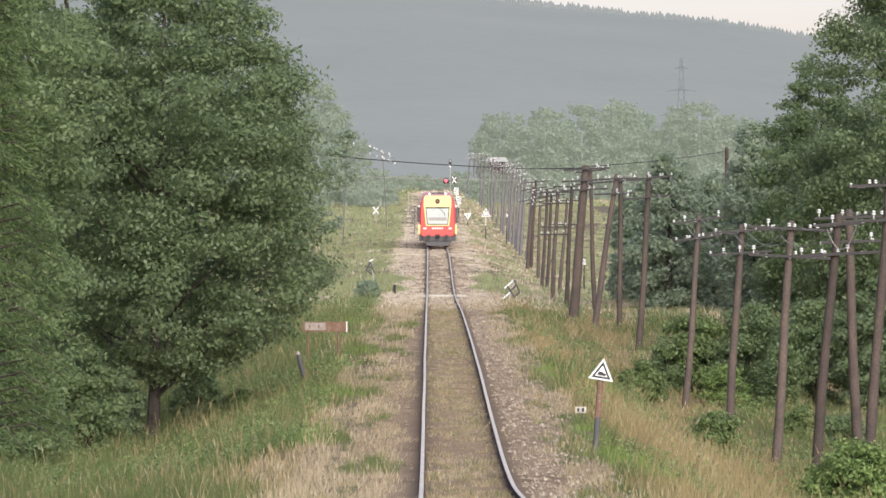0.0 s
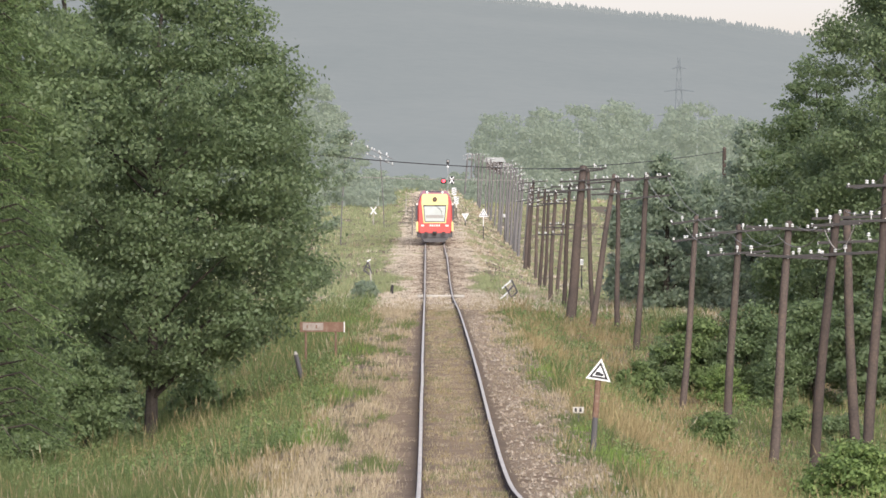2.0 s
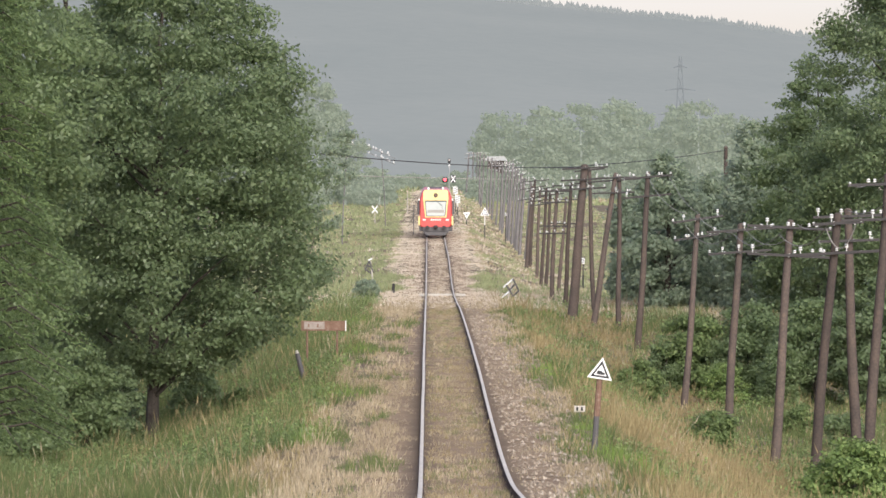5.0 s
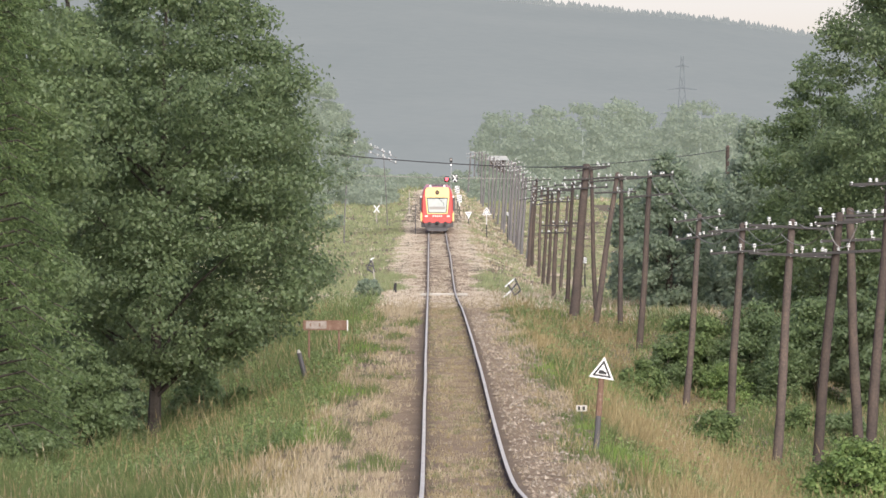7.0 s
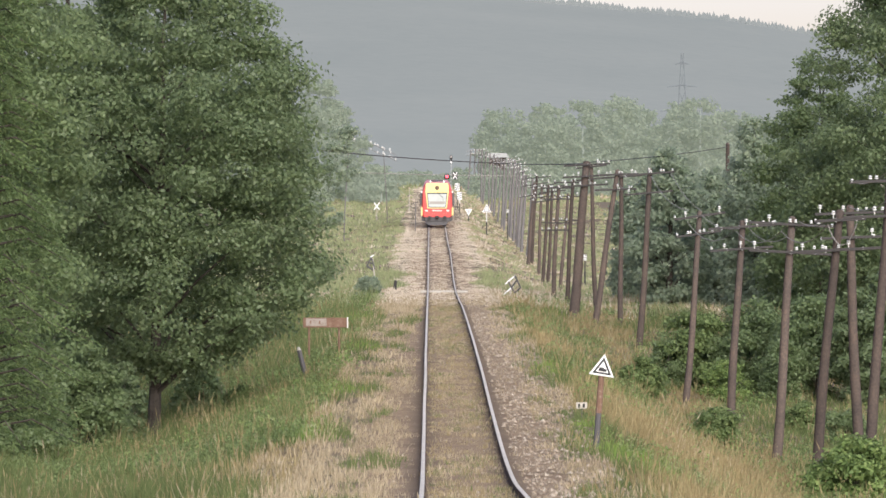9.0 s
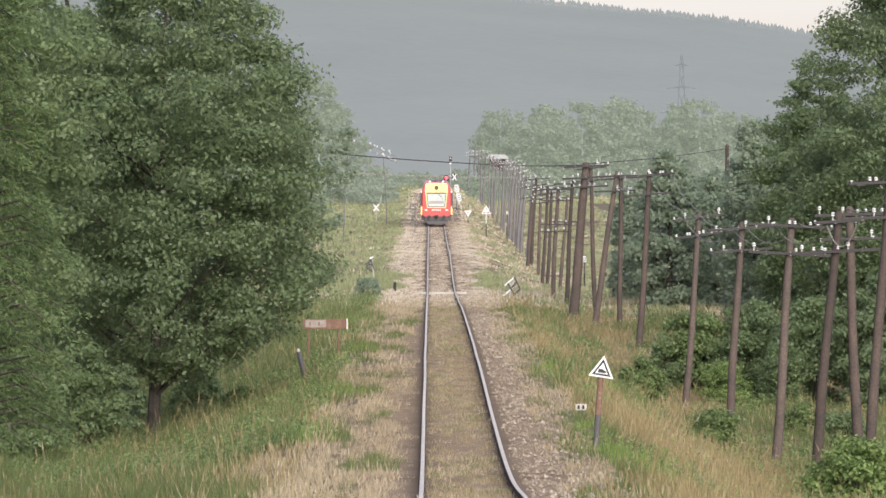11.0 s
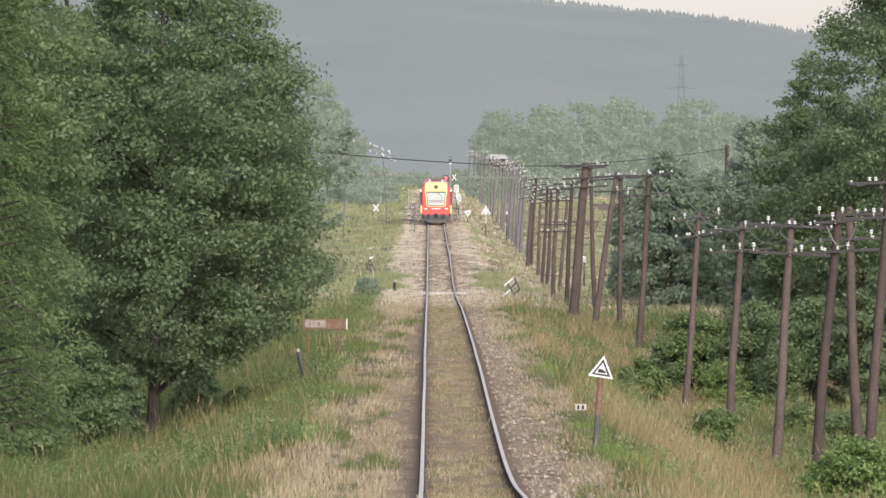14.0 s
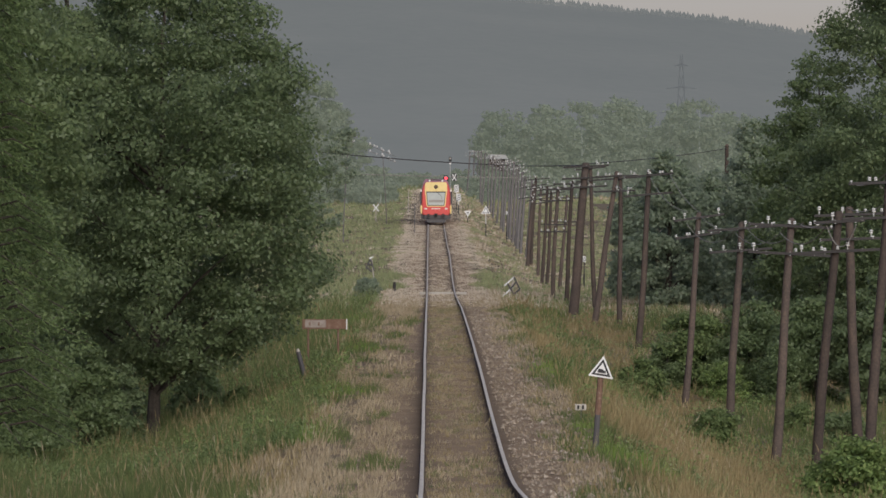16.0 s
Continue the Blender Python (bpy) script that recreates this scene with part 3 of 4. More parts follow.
def build_grass():
    """Blades by patches: straw by the track, ochre on the slopes, green in the hollows."""
    rng = np.random.default_rng(77)
    out = {"s": [], "o": [], "g": [], "p": [], "l": [], "b": []}

    def sow(x0, x1, y0, y1, per, width, tall):
        n = int((x1 - x0) * (y1 - y0) * per / 5)
        for x, y, r1, r2 in zip(rng.uniform(x0, x1, n), rng.uniform(y0, y1, n), rng.random(n), rng.random(n)):
            ax = abs(x)
            patch = noise.noise((x * 0.4, y * 0.11, 11)) + 0.6 * noise.noise((x * 1.3, y * 0.3, 5))
            edge = 0.5 * noise.noise((x * 0.3, y * 0.16, 31)) + 0.4 * noise.noise((3, y * 0.5, 9))
            if ax < 0.66:
                if r1 > (0.6 if y < 220 else 0.75) + 0.5 * patch:
                    continue
                kind, h = ("g" if patch > 0.0 and r2 < 0.28 and y < 220 else "o" if r2 < 0.5 else "s"), 0.09 * tall
            elif ax < 0.95:
                continue
            elif ax < (1.7 if x > 0 else 1.2) + edge:
                if r1 > (0.16 if y < 220 else 0.7):
                    continue
                kind, h = "s", 0.09 * tall
            else:
                far = ax - edge * 1.6
                green = 1.25 * patch + (1.4 if x < -4.6 else 0.95 if x < -3.4 + edge * 2 else 0.0 if x < 0 else 0.42 if far > 2.4 else 0.05)
                if x > 9:
                    green += 0.5
                if y > 215 and ax < 3.1 + edge * 2:
                    green -= 0.5
                lush = 0
                for bx, by, rx, ry in LUSH:
                    e = ((x - bx) / rx) ** 2 + ((y - by) / ry) ** 2
                    if e < 4:
                        lush += math.exp(-e)
                green += 1.5 * lush
                if 3.6 < x < 7.0 and y < 125:
                    green -= 0.45
                if 222 < y < 256 and ax < 4.5 + edge:
                    green -= 0.7
                if 255 < y < 269:
                    green -= 1.2
                if x < -2.4:
                    green -= 0.4 * (1 - soft_step(98, 105, y + 5 * patch))
                if green > 0.3 - 0.3 * (r2 - 0.5):
                    kind, h = "g", (0.3 if x < 0 else 0.24) * tall * (0.5 + 0.8 * min(1, max(0, green)))
                    if lush + 0.5 * patch > 0.4 + 0.5 * r1:
                        kind, h = "b", h * 0.7
                elif x > 2.8 and r2 < (0.85 if y < 125 else 0.55) - patch:
                    kind, h = "o", 0.3 * tall
                else:
                    kind, h = ("o" if x < -3 and r2 < 0.6 else "s"), (0.18 if ax < 4 else 0.28) * tall
                if ax < 2.6 + edge:
                    h *= 0.55
            if kind == "g" and r2 > (0.94 if x < 0 else 0.87):
                kind, h = ("o" if r1 > 0.3 else "s"), h * 1.25
                if r1 > 0.97 and x < -3.5 and y < 140:
                    h = 0.5
            # Far blades switch to the paler grasses that carry haze in their colour.
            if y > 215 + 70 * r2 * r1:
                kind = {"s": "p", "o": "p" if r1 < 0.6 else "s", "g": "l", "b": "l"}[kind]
            h *= max(0.3, 0.9 + 1.3 * noise.noise((x * 1.7, y * 0.7, 21)))
            out[kind].append((x, y, ground(x, y) if ax > 1.85 else quick(TRACK, y) - 0.14, h * (0.5 + 0.9 * r1), width))

    sow(-13, 13, 62, 130, 125, 0.015, 1.0)
    sow(-14, 16, 130, 210, 55, 0.024, 1.0)
    sow(-16, 24, 210, 300, 20, 0.05, 1.0)
    sow(-20, 24, 300, 480, 11, 0.07, 0.55)
    sow(-25, 24, 480, 760, 5, 0.12, 0.6)
    sow(-3.2, 3.2, 205, 330, 75, 0.045, 0.4)
    sow(-3.4, 3.4, 330, 480, 36, 0.06, 0.4)
    sow(-0.66, 0.66, 62, 215, 160, 0.012, 0.8)
    sow(-13, 13, -20, 62, 12, 0.03, 1.0)
    sow(-30, 40, 760, 1200, 0.5, 0.5, 1.8)
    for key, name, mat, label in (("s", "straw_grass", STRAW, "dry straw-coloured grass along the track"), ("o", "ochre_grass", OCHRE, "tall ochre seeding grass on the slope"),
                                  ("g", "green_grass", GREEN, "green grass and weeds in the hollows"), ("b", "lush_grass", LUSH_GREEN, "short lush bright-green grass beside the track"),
                                  ("p", "bleached_grass", PALE_STRAW, "pale dry grass beyond the crossing, paled further for haze"), ("l", "meadow_grass", PALE_GREEN, "meadow grass beyond the crossing, its green paled for haze")):
        a = np.repeat(np.array(out[key]), 5, axis=0)
        n = len(a)
        splay = rng.normal(size=(n, 2))
        a[:, :2] += splay * (0.035 + 1.2 * a[:, 4:5])
        a[:, 3] *= 0.55 + 0.75 * rng.random(n)
        ang = rng.uniform(-0.9, 0.9, n)
        half = np.stack([np.cos(ang), np.sin(ang), np.zeros(n)], 1) * (a[:, 4] * (0.6 + 0.8 * rng.random(n)))[:, None] / 2
        base = a[:, :3]
        lean = (splay * 0.3 + rng.normal(size=(n, 2)) * 0.22) * a[:, 3:4]
        tip = base + np.stack([lean[:, 0], lean[:, 1], a[:, 3]], 1)
        low = base - np.array([0, 0, 0.03])
        tris = np.stack([low - half, low + half, tip], 1)
        if key in "so":
            seedy = (rng.random(n) < 0.3) & (a[:, 3] > 0.14) & (base[:, 1] < 215)
            t, w = tip[seedy], half[seedy] * 1.5
            nod = (tip - base)[seedy] * 0.12 + np.array([0, 0, 0.05])
            tris = np.concatenate([tris, np.stack([t - w - nod, t + w - nod * 0.6, t + nod], 1)])
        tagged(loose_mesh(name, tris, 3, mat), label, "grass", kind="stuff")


def build_weeds():
    """Leafy weeds in loose clumps on both slopes, and dry stalks between them."""
    rng = np.random.default_rng(91)
    beds = (("green_weeds", BUSH, "leafy green weeds on the grassy slopes", ((-10, -3.2, 96, 150, 700), (-9, -3.0, 96, 118, 500), (2.9, 12, 90, 200, 420), (7, 14, 95, 135, 260), (-8, -3, 150, 260, 160), (3, 10, 200, 290, 120)), 0.34, 0.065),
            ("bright_weeds", ELDER, "bright-green nettles and herbs in the ditch", ((-7.5, -2.8, 100, 140, 150), (2.6, 9, 84, 130, 120), (7, 14, 120, 200, 130)), 0.4, 0.06),
            ("pale_weeds", PALE_GREEN, "pale seeding herbs beside the sign", ((2.9, 5.2, 78, 100, 90), (4.5, 9.5, 120, 190, 120), (-8, -2.6, 97, 108, 60)), 0.3, 0.04))
    for name, mat, label, areas, tall, size in beds:
        pos, nrm = [], []
        for x0, x1, y0, y1, count in areas:
            made = 0
            while made < count:
                x, y = rng.uniform(x0, x1), rng.uniform(y0, y1)
                if noise.noise((x * 0.5, y * 0.14, 41)) < rng.uniform(-0.35, 0.3):
                    made += 0.5
                    continue
                made += 1
                k = 1 + (y - 90) / 160
                m = 36
                d = rng.normal(size=(m, 3)) * np.array([0.17, 0.24, 0.0]) * k
                h = tall * rng.uniform(0.5, 1.3) * k ** 0.5
                d[:, 2] = h * rng.random(m) ** 0.6 * np.exp(-(d[:, 0] / (0.35 * k)) ** 2)
                z = ground(x, y)
                p = np.array([x, y, z]) + d
                pos.append(np.concatenate([p, np.full((m, 1), size * k ** 0.6)], 1))
        pos = np.concatenate(pos)
        n = len(pos)
        nrm = rng.normal(size=(n, 3)) + np.array([0, -0.6, 0.9])
        nrm /= np.linalg.norm(nrm, axis=1)[:, None]
        tang = np.cross(nrm, rng.normal(size=(n, 3)))
        tang /= np.linalg.norm(tang, axis=1)[:, None]
        bi = np.cross(nrm, tang)
        sz = pos[:, 3:4] * (0.6 + 0.8 * rng.random((n, 1)))
        p = pos[:, :3]
        quad = np.stack([p - tang * sz * 0.6, p + bi * sz * 0.3, p + tang * sz * 0.6, p - bi * sz * 0.3], 1)
        tagged(loose_mesh(name, quad, 4, mat), label, "weeds", kind="stuff")
    tris = []
    for x0, x1, y0, y1, count in ((-9, -2.8, 97, 122, 110), (3.2, 9, 80, 130, 70)):
        for _ in range(count):
            x, y = rng.uniform(x0, x1), rng.uniform(y0, y1)
            b = np.array([x, y, ground(x, y) - 0.03])
            h = rng.uniform(0.35, 0.95)
            t = b + np.array([rng.normal() * 0.2 * h, rng.normal() * 0.1, h])
            w = np.array([0.009, 0, 0])
            tris.append((b - w, b + w, t))
            for _ in range(3):
                u = rng.uniform(0.4, 0.9)
                c = b + (t - b) * u
                e = c + np.array([rng.normal() * 0.14, rng.normal() * 0.05, rng.uniform(0.05, 0.2)])
                tris.append((c - w * 0.6, c + w * 0.6, e))
                tris.append((e - w * 1.2, e + w * 1.2, e + np.array([0, 0, 0.04])))
    tagged(loose_mesh("dry_stalks", np.array(tris), 3, OCHRE), "dry brown weed stalks in the grass", "weeds", kind="stuff")


def build_stones():
    rng = np.random.default_rng(5)
    quads = []
    for x0, x1, y0, y1, n, s in ((0.95, 2.7, 64, 200, 5200, 0.034), (-2.0, -0.95, 64, 200, 350, 0.024), (-0.6, 0.6, 64, 200, 260, 0.022), (0.95, 2.3, 200, 250, 160, 0.04)):
        for x, y, r in zip(rng.uniform(x0, x1, n), rng.uniform(y0, y1, n), rng.random(n)):
            k = s * (0.5 + r * r * 1.6)
            z = ground(x, y) if abs(x) > 1.85 else quick(TRACK, y) - 0.14
            c = np.array([x, y, z + k * 0.4])
            v = [c + np.array(d) * k * rng.uniform(0.7, 1.2) for d in ((1, 0, 0), (0, 1, 0), (-1, 0, 0), (0, -1, 0), (0, 0, 0.8), (0, 0, -0.8))]
            quads += [(v[a], v[b], v[4]) for a, b in ((0, 1), (1, 2), (2, 3), (3, 0))]
    tagged(loose_mesh("ballast", np.array(quads), 3, STONE), "scattered brown and pale ballast stones", "ballast", kind="stuff")


# ---- telegraph poles ----
def insulator(bm, p, k=1.0):
    p = Vector(p)
    tube(bm, [p + Vector((0, 0, h * k)) for h in (0.04, 0.045, 0.09, 0.10, 0.115, 0.125, 0.17, 0.185)], [r * k for r in (0.05, 0.072, 0.07, 0.045, 0.045, 0.066, 0.06, 0.03)], 8)


def pole(px0, py0, px1, py1, y, thick=0.13, arms=((0.0, 2.0, 4), (0.75, 1.7, 4)), tilt=0.0, k=1.0, label="weathered wooden telegraph pole with white insulators"):
    """A leaning pole from its foot to its top; arms: drop from the top, length, insulators."""
    foot, top = spot(px0, py0, y), spot(px1, py1, y)
    foot.z = min(foot.z, ground(foot.x, y) + 0.1)
    root = empty("telegraph_pole", foot)
    d = top - foot
    bm = bmesh.new()
    pts, rad, n = [Vector((0, 0, -0.3))], [thick * 1.1], 8
    for i in range(n + 1):
        u = i / n
        pts.append(d * u + Vector((0.05 * math.sin(u * 5 + px0), 0, 0.01)) * (1 - u))
        rad.append(thick * (1.05 - 0.3 * u + 0.03 * math.sin(i * 2.3 + px0)))
    pts.append(d + Vector((0, 0, 0.05)))
    rad.append(thick * 0.35)
    tube(bm, pts, [r * 0.88 for r in rad], 10)
    # From 390 m on, shaft and arms take the wood greyed for haze.
    part("shaft", bm, POLE_WOOD if y < 390 else HAZED_POLE, root, smooth=True)
    for j, (drop, length, count) in enumerate(arms):
        c = d * (1 - drop / d.length) + Vector((0, -thick, -0.12))
        turn = Matrix.Rotation(radians(tilt), 4, "Y")
        bm = box(bmesh.new(), 0, 0, 0, length, 0.07 if y < 390 else 0.045, 0.075 if y < 390 else 0.045, 0.008)
        bmesh.ops.transform(bm, matrix=Matrix.Translation(c) @ turn, verts=bm.verts)
        arm = part("crossarm", bm, IRON if y < 390 else HAZED_POLE, root, "dark iron crossarm" if y < 390 else "crossarm greyed for haze")
        count += 3
        for i in range(count):
            wob = math.sin(px0 * 1.7 + i * 2.9 + j * 4.1)
            if wob > 0.9:
                continue
            off = (i + 0.5) / count * length - length / 2
            off += 0.12 * (1 if i % 2 else -1) * 0.5
            q = c + turn @ Vector((off + 0.05 * wob, 0, 0.03 + (0.1 * wob if abs(wob) > 0.5 else 0)))
            bm = bmesh.new()
            insulator(bm, q, k * (0.6 + 0.12 * wob))
            if abs(wob) > 0.5 and y < 220:
                rod(bm, q + Vector((0, 0, -0.12 * wob)), q + Vector((0, 0, 0.04)), 0.014, sides=5)
            bell = part("insulator", bm, [PORCELAIN, IRON], arm, "white porcelain insulator", smooth=False)
            for f in bell.data.polygons:
                if 24 <= f.index < 32:
                    f.material_index = 1
    return tagged(root, label, "telegraph pole", "telegraph poles along the track")


def build_poles():
    pole(1370, 838, 1400, 392, 126, 0.145, ((0.05, 2.3, 5), (0.78, 2.2, 4)), 3)
    pole(1441, 842, 1484, 380, 120, 0.15, ((0.1, 1.3, 2), (0.85, 2.2, 4)), -3)
    pole(1516, 800, 1502, 372, 128, 0.16, ((0.05, 1.9, 3), (0.7, 1.6, 4)), -2)
    pole(1536, 800, 1574, 310, 116, 0.15, ((0.1, 2.0, 4), (0.95, 2.2, 4)), -2)
    pole(1212, 730, 1236, 382, 160, 0.13, ((0.0, 1.7, 6), (0.6, 1.5, 4)), -8)
    pole(1291, 728, 1312, 398, 152, 0.15, ((0.05, 2.2, 5), (0.75, 2.0, 5)), -4)
    pole(1130, 630, 1148, 306, 188, 0.145, ((0.05, 1.9, 5), (0.8, 1.9, 2)), -5)
    pole(1097, 583, 1097, 312, 206, 0.13, ((0.05, 1.8, 4),), -4)
    pole(1050, 574, 1091, 308, 205, 0.15, ((0.05, 1.8, 4), (0.7, 1.8, 4)), -2)
    pole(1012, 562, 1036, 293, 208, 0.24, ((0.0, 2.0, 5), (0.5, 2.0, 4), (0.9, 2.0, 3)), -3, label="thick doubled wooden telegraph pole with white insulators")
    pole(1052, 520, 1044, 297, 235, 0.13, ((0.0, 1.5, 4), (0.6, 1.5, 3)), -6)
    pole(1000, 532, 1012, 325, 250, 0.13, ((0.0, 2.0, 5),), 0)
    pole(976, 536, 987, 335, 262, 0.14, ((0.0, 1.7, 5), (0.6, 1.7, 4), (1.9, 1.7, 5), (2.3, 1.7, 5)), 0)
    pole(990, 512, 1003, 350, 280, 0.12, ((0.0, 1.5, 4), (1.4, 1.6, 4)), 0)
    pole(959, 517, 968, 335, 300, 0.13, ((0.0, 2.0, 5), (0.8, 2.0, 5)), -8)
    pole(967, 515, 975, 342, 310, 0.13, ((0.0, 1.8, 4),), -6)
    pole(950, 490, 957, 332, 335, 0.13, ((0.0, 2.0, 5), (0.8, 2.0, 5)), -9)
    pole(931, 480, 944, 330, 362, 0.16, ((0.0, 2.2, 5), (0.8, 2.2, 5)), -9)
    pole(938, 470, 948, 318, 380, 0.15, ((0.0, 2.2, 5),), -5)
    for i, (a, b, c, d, y) in enumerate(((930, 452, 941, 322, 405), (921, 440, 929, 316, 425), (915, 428, 924, 308, 445), (911, 432, 918, 300, 460), (906, 415, 914, 296, 485),
                                          (900, 410, 909, 290, 500), (897, 398, 903, 288, 520), (890, 396, 898, 286, 545), (886, 392, 891, 290, 565), (879, 380, 885, 286, 590),
                                          (872, 374, 878, 284, 620), (867, 362, 872, 280, 650), (862, 360, 865, 278, 690), (853, 356, 858, 274, 720), (849, 350, 851, 271, 760),
                                          (843, 344, 846, 270, 800), (835, 335, 839, 270, 840), (826, 328, 831, 272, 890))):
        pole(a, b, c, d, y, 0.13 + 0.03 * (i % 3), ((0.0, 1.5 + 0.3 * (i % 2), 3), (0.7, 1.6, 3)) if i % 3 else ((0.1, 1.8, 3),), -4 - 4 * (i % 3), 1.3)
    pole(684, 376, 676, 268, 470, 0.05, ((0.0, 3.0, 5), (0.6, 2.8, 5)), 24, 2.1, label="wooden telegraph pole with shiny white insulators")
    pole(606, 400, 616, 238, 400, 0.06, ((0.0, 1.5, 3), (0.5, 1.3, 2)), 24, 1.9, label="wooden telegraph pole with shiny white insulators")


build_trees()
build_bushes()
build_poles()


# ---- hill ----
def build_hill():
    rng = random.Random(4)
    ridge = [(-900, -60), (300, -40), (480, -36), (750, -24), (900, -8), (1000, 3), (1100, 13), (1270, 30), (1430, 56), (1700, 110), (2500, 250)]
    px, py = zip(*ridge)
    verts, faces = [], []
    cols = list(range(-900, 2501, 20))
    rows = [(0.0, 2650), (0.25, 2800), (0.55, 3100), (0.85, 3500), (1.0, 3800)]
    for x in cols:
        top = float(np.interp(x, px, py)) + 8
        for u, y in rows:
            p = spot(x, 330 + (top - 330) * u, y)
            verts.append(tuple(p))
    k = len(rows)
    for i in range(len(cols) - 1):
        for j in range(k - 1):
            a = i * k + j
            faces.append((a, a + k, a + k + 1, a + 1))
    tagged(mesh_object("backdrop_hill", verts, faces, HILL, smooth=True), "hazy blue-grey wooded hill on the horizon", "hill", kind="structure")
    tri = []
    for i in range(1100):
        x = rng.uniform(250, 1650)
        u = rng.uniform(0.985, 1.0)
        top = float(np.interp(x, px, py)) + 8
        y = float(np.interp(u, [r[0] for r in rows], [r[1] for r in rows]))
        p = np.array(spot(x, 330 + (top - 330) * u, y))
        h, r = rng.uniform(0.5, 5.5), rng.uniform(2.6, 5.5)
        base = [p + np.array([r * math.cos(a), r * math.sin(a), -4]) for a in (0.3, 1.87, 3.44, 5.0)]
        tip = p + np.array([0, 0, h])
        tri += [(base[a], base[(a + 1) % 4], tip) for a in range(4)]
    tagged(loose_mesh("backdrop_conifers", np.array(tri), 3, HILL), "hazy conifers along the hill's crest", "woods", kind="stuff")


build_hill()


# ---- railcar ----
def build_railcar():
    root = empty("railcar", (0, 373, 0))
    root.scale = (1, 1, 1.05)
    outline = [(-1.30, 0.85), (-1.42, 1.05), (-1.42, 2.65), (-1.37, 3.2), (-1.22, 3.66), (-1.0, 3.88), (1.0, 3.88), (1.22, 3.66), (1.37, 3.2), (1.42, 2.65), (1.42, 1.05), (1.30, 0.85)]
    bm = bmesh.new()
    rings = []
    for y, k in ((0, 0.90), (0.12, 0.955), (0.4, 1.0), (24, 1.0), (24.4, 0.9)):
        rings.append([bm.verts.new((x * k, y, 0.85 + (z - 0.85) * (0.9 + 0.1 * k))) for x, z in outline])
    for a, b in zip(rings, rings[1:]):
        for i in range(len(a)):
            j = (i + 1) % len(a)
            bm.faces.new((a[i], a[j], b[j], b[i]))
    bm.faces.new(rings[0])
    bm.faces.new(list(reversed(rings[-1])))
    part("body", bm, T_RED, root, "glossy red bodyshell")

    def panel(pts, y0, y1):
        bm = bmesh.new()
        f = [bm.verts.new((x, y0, z)) for x, z in pts]
        g = [bm.verts.new((x, y1, z)) for x, z in pts]
        bm.faces.new(f), bm.faces.new(list(reversed(g)))
        for i in range(len(pts)):
            j = (i + 1) % len(pts)
            bm.faces.new((f[i], g[i], g[j], f[j]))
        return bm
    part("roof_panel", panel([(-1.08, 3.02), (1.08, 3.02), (1.06, 3.7), (0.95, 3.86), (-0.95, 3.86), (-1.06, 3.7)], -0.03, 0.2), T_YELLOW, root, "yellow panel above the cab window")
    surround = part("window_surround", panel([(-0.9, 1.62), (0.9, 1.62), (1.06, 3.015), (-1.06, 3.015)], -0.03, 0.2), T_YELLOW, root, "yellow surround of the cab window")
    part("window_frame", panel([(-0.82, 1.70), (0.82, 1.70), (0.94, 3.0), (-0.94, 3.0)], -0.045, 0.1), GLASS, surround, "dark rubber seal and tinted glass")
    part("window_blind", panel([(-0.76, 1.76), (0.76, 1.76), (0.87, 2.9), (-0.87, 2.9)], -0.055, -0.05), T_BLIND, surround, "pale blind behind the cab window")
    part("window_blind", panel([(-0.7, 2.0), (0.7, 2.0), (0.72, 2.24), (-0.72, 2.24)], -0.06, -0.056), WIRE, surround, "grey shade across the blind")
    bm = tube(bmesh.new(), [Vector((0, -0.075, 3.02)), Vector((0.1, -0.075, 2.95)), Vector((0.55, -0.075, 2.55)), Vector((0.56, -0.075, 2.3))], [0.03, 0.025, 0.018, 0.012], 6)
    part("wiper", bm, BLACK, root, "black wiper arm")
    bm = rod(bmesh.new(), (0, -0.09, 3.43), (0, 0, 3.43), 0.17, 0.2, 14)
    lamp = part("top_lamp", bm, BLACK, root, "dark round lamp housing")
    part("lens", rod(bmesh.new(), (0, -0.11, 3.43), (0, -0.08, 3.43), 0.10, 0.11, 12), RUST, lamp, "dull lens")
    for side in (-1, 1):
        part("horn", rod(bmesh.new(), (side * 0.62, 0.1, 3.99), (side * 0.62, 0.5, 3.99), 0.1, 0.06, 8), T_BAR, root, "pale roof horn")
        arm = part("mirror_panel", box(bmesh.new(), side * 1.47, 0.42, 2.45, 0.2, 0.3, 1.15, 0.05), T_DARK, root, "dark side mirror and door recess")
        part("marker_light", box(bmesh.new(), side * 1.43, 0.25, 3.06, 0.16, 0.12, 0.16, 0.03), T_BAR, root, "white upper marker light")
        part("side_stripe", box(bmesh.new(), side * 1.42, 0.7, 1.35, 0.16, 1.4, 0.75, 0.05), T_YELLOW, root, "yellow lower side panel")
        part("tail_lamp", box(bmesh.new(), side * 0.98, -0.02, 1.42, 0.26, 0.1, 0.14, 0.04), T_BAR, root, "pale lamp cluster")
        part("step", box(bmesh.new(), side * 1.26, 0.6, 0.72, 0.34, 0.7, 0.46, 0.06), T_DARK, root, "dark step box")
        for y in (2.6, 5.0, 19.0, 21.4):
            part("wheel", rod(bmesh.new(), (side * 0.69, y, 0.42), (side * 0.83, y, 0.42), 0.42, 0.42, 20), IRON, root)
        for y0 in range(4, 22, 3):
            part("side_window", box(bmesh.new(), side * 1.43, y0 + 0.5, 2.45, 0.05, 1.9, 0.95, 0.02), GLASS, root, "tinted saloon window")
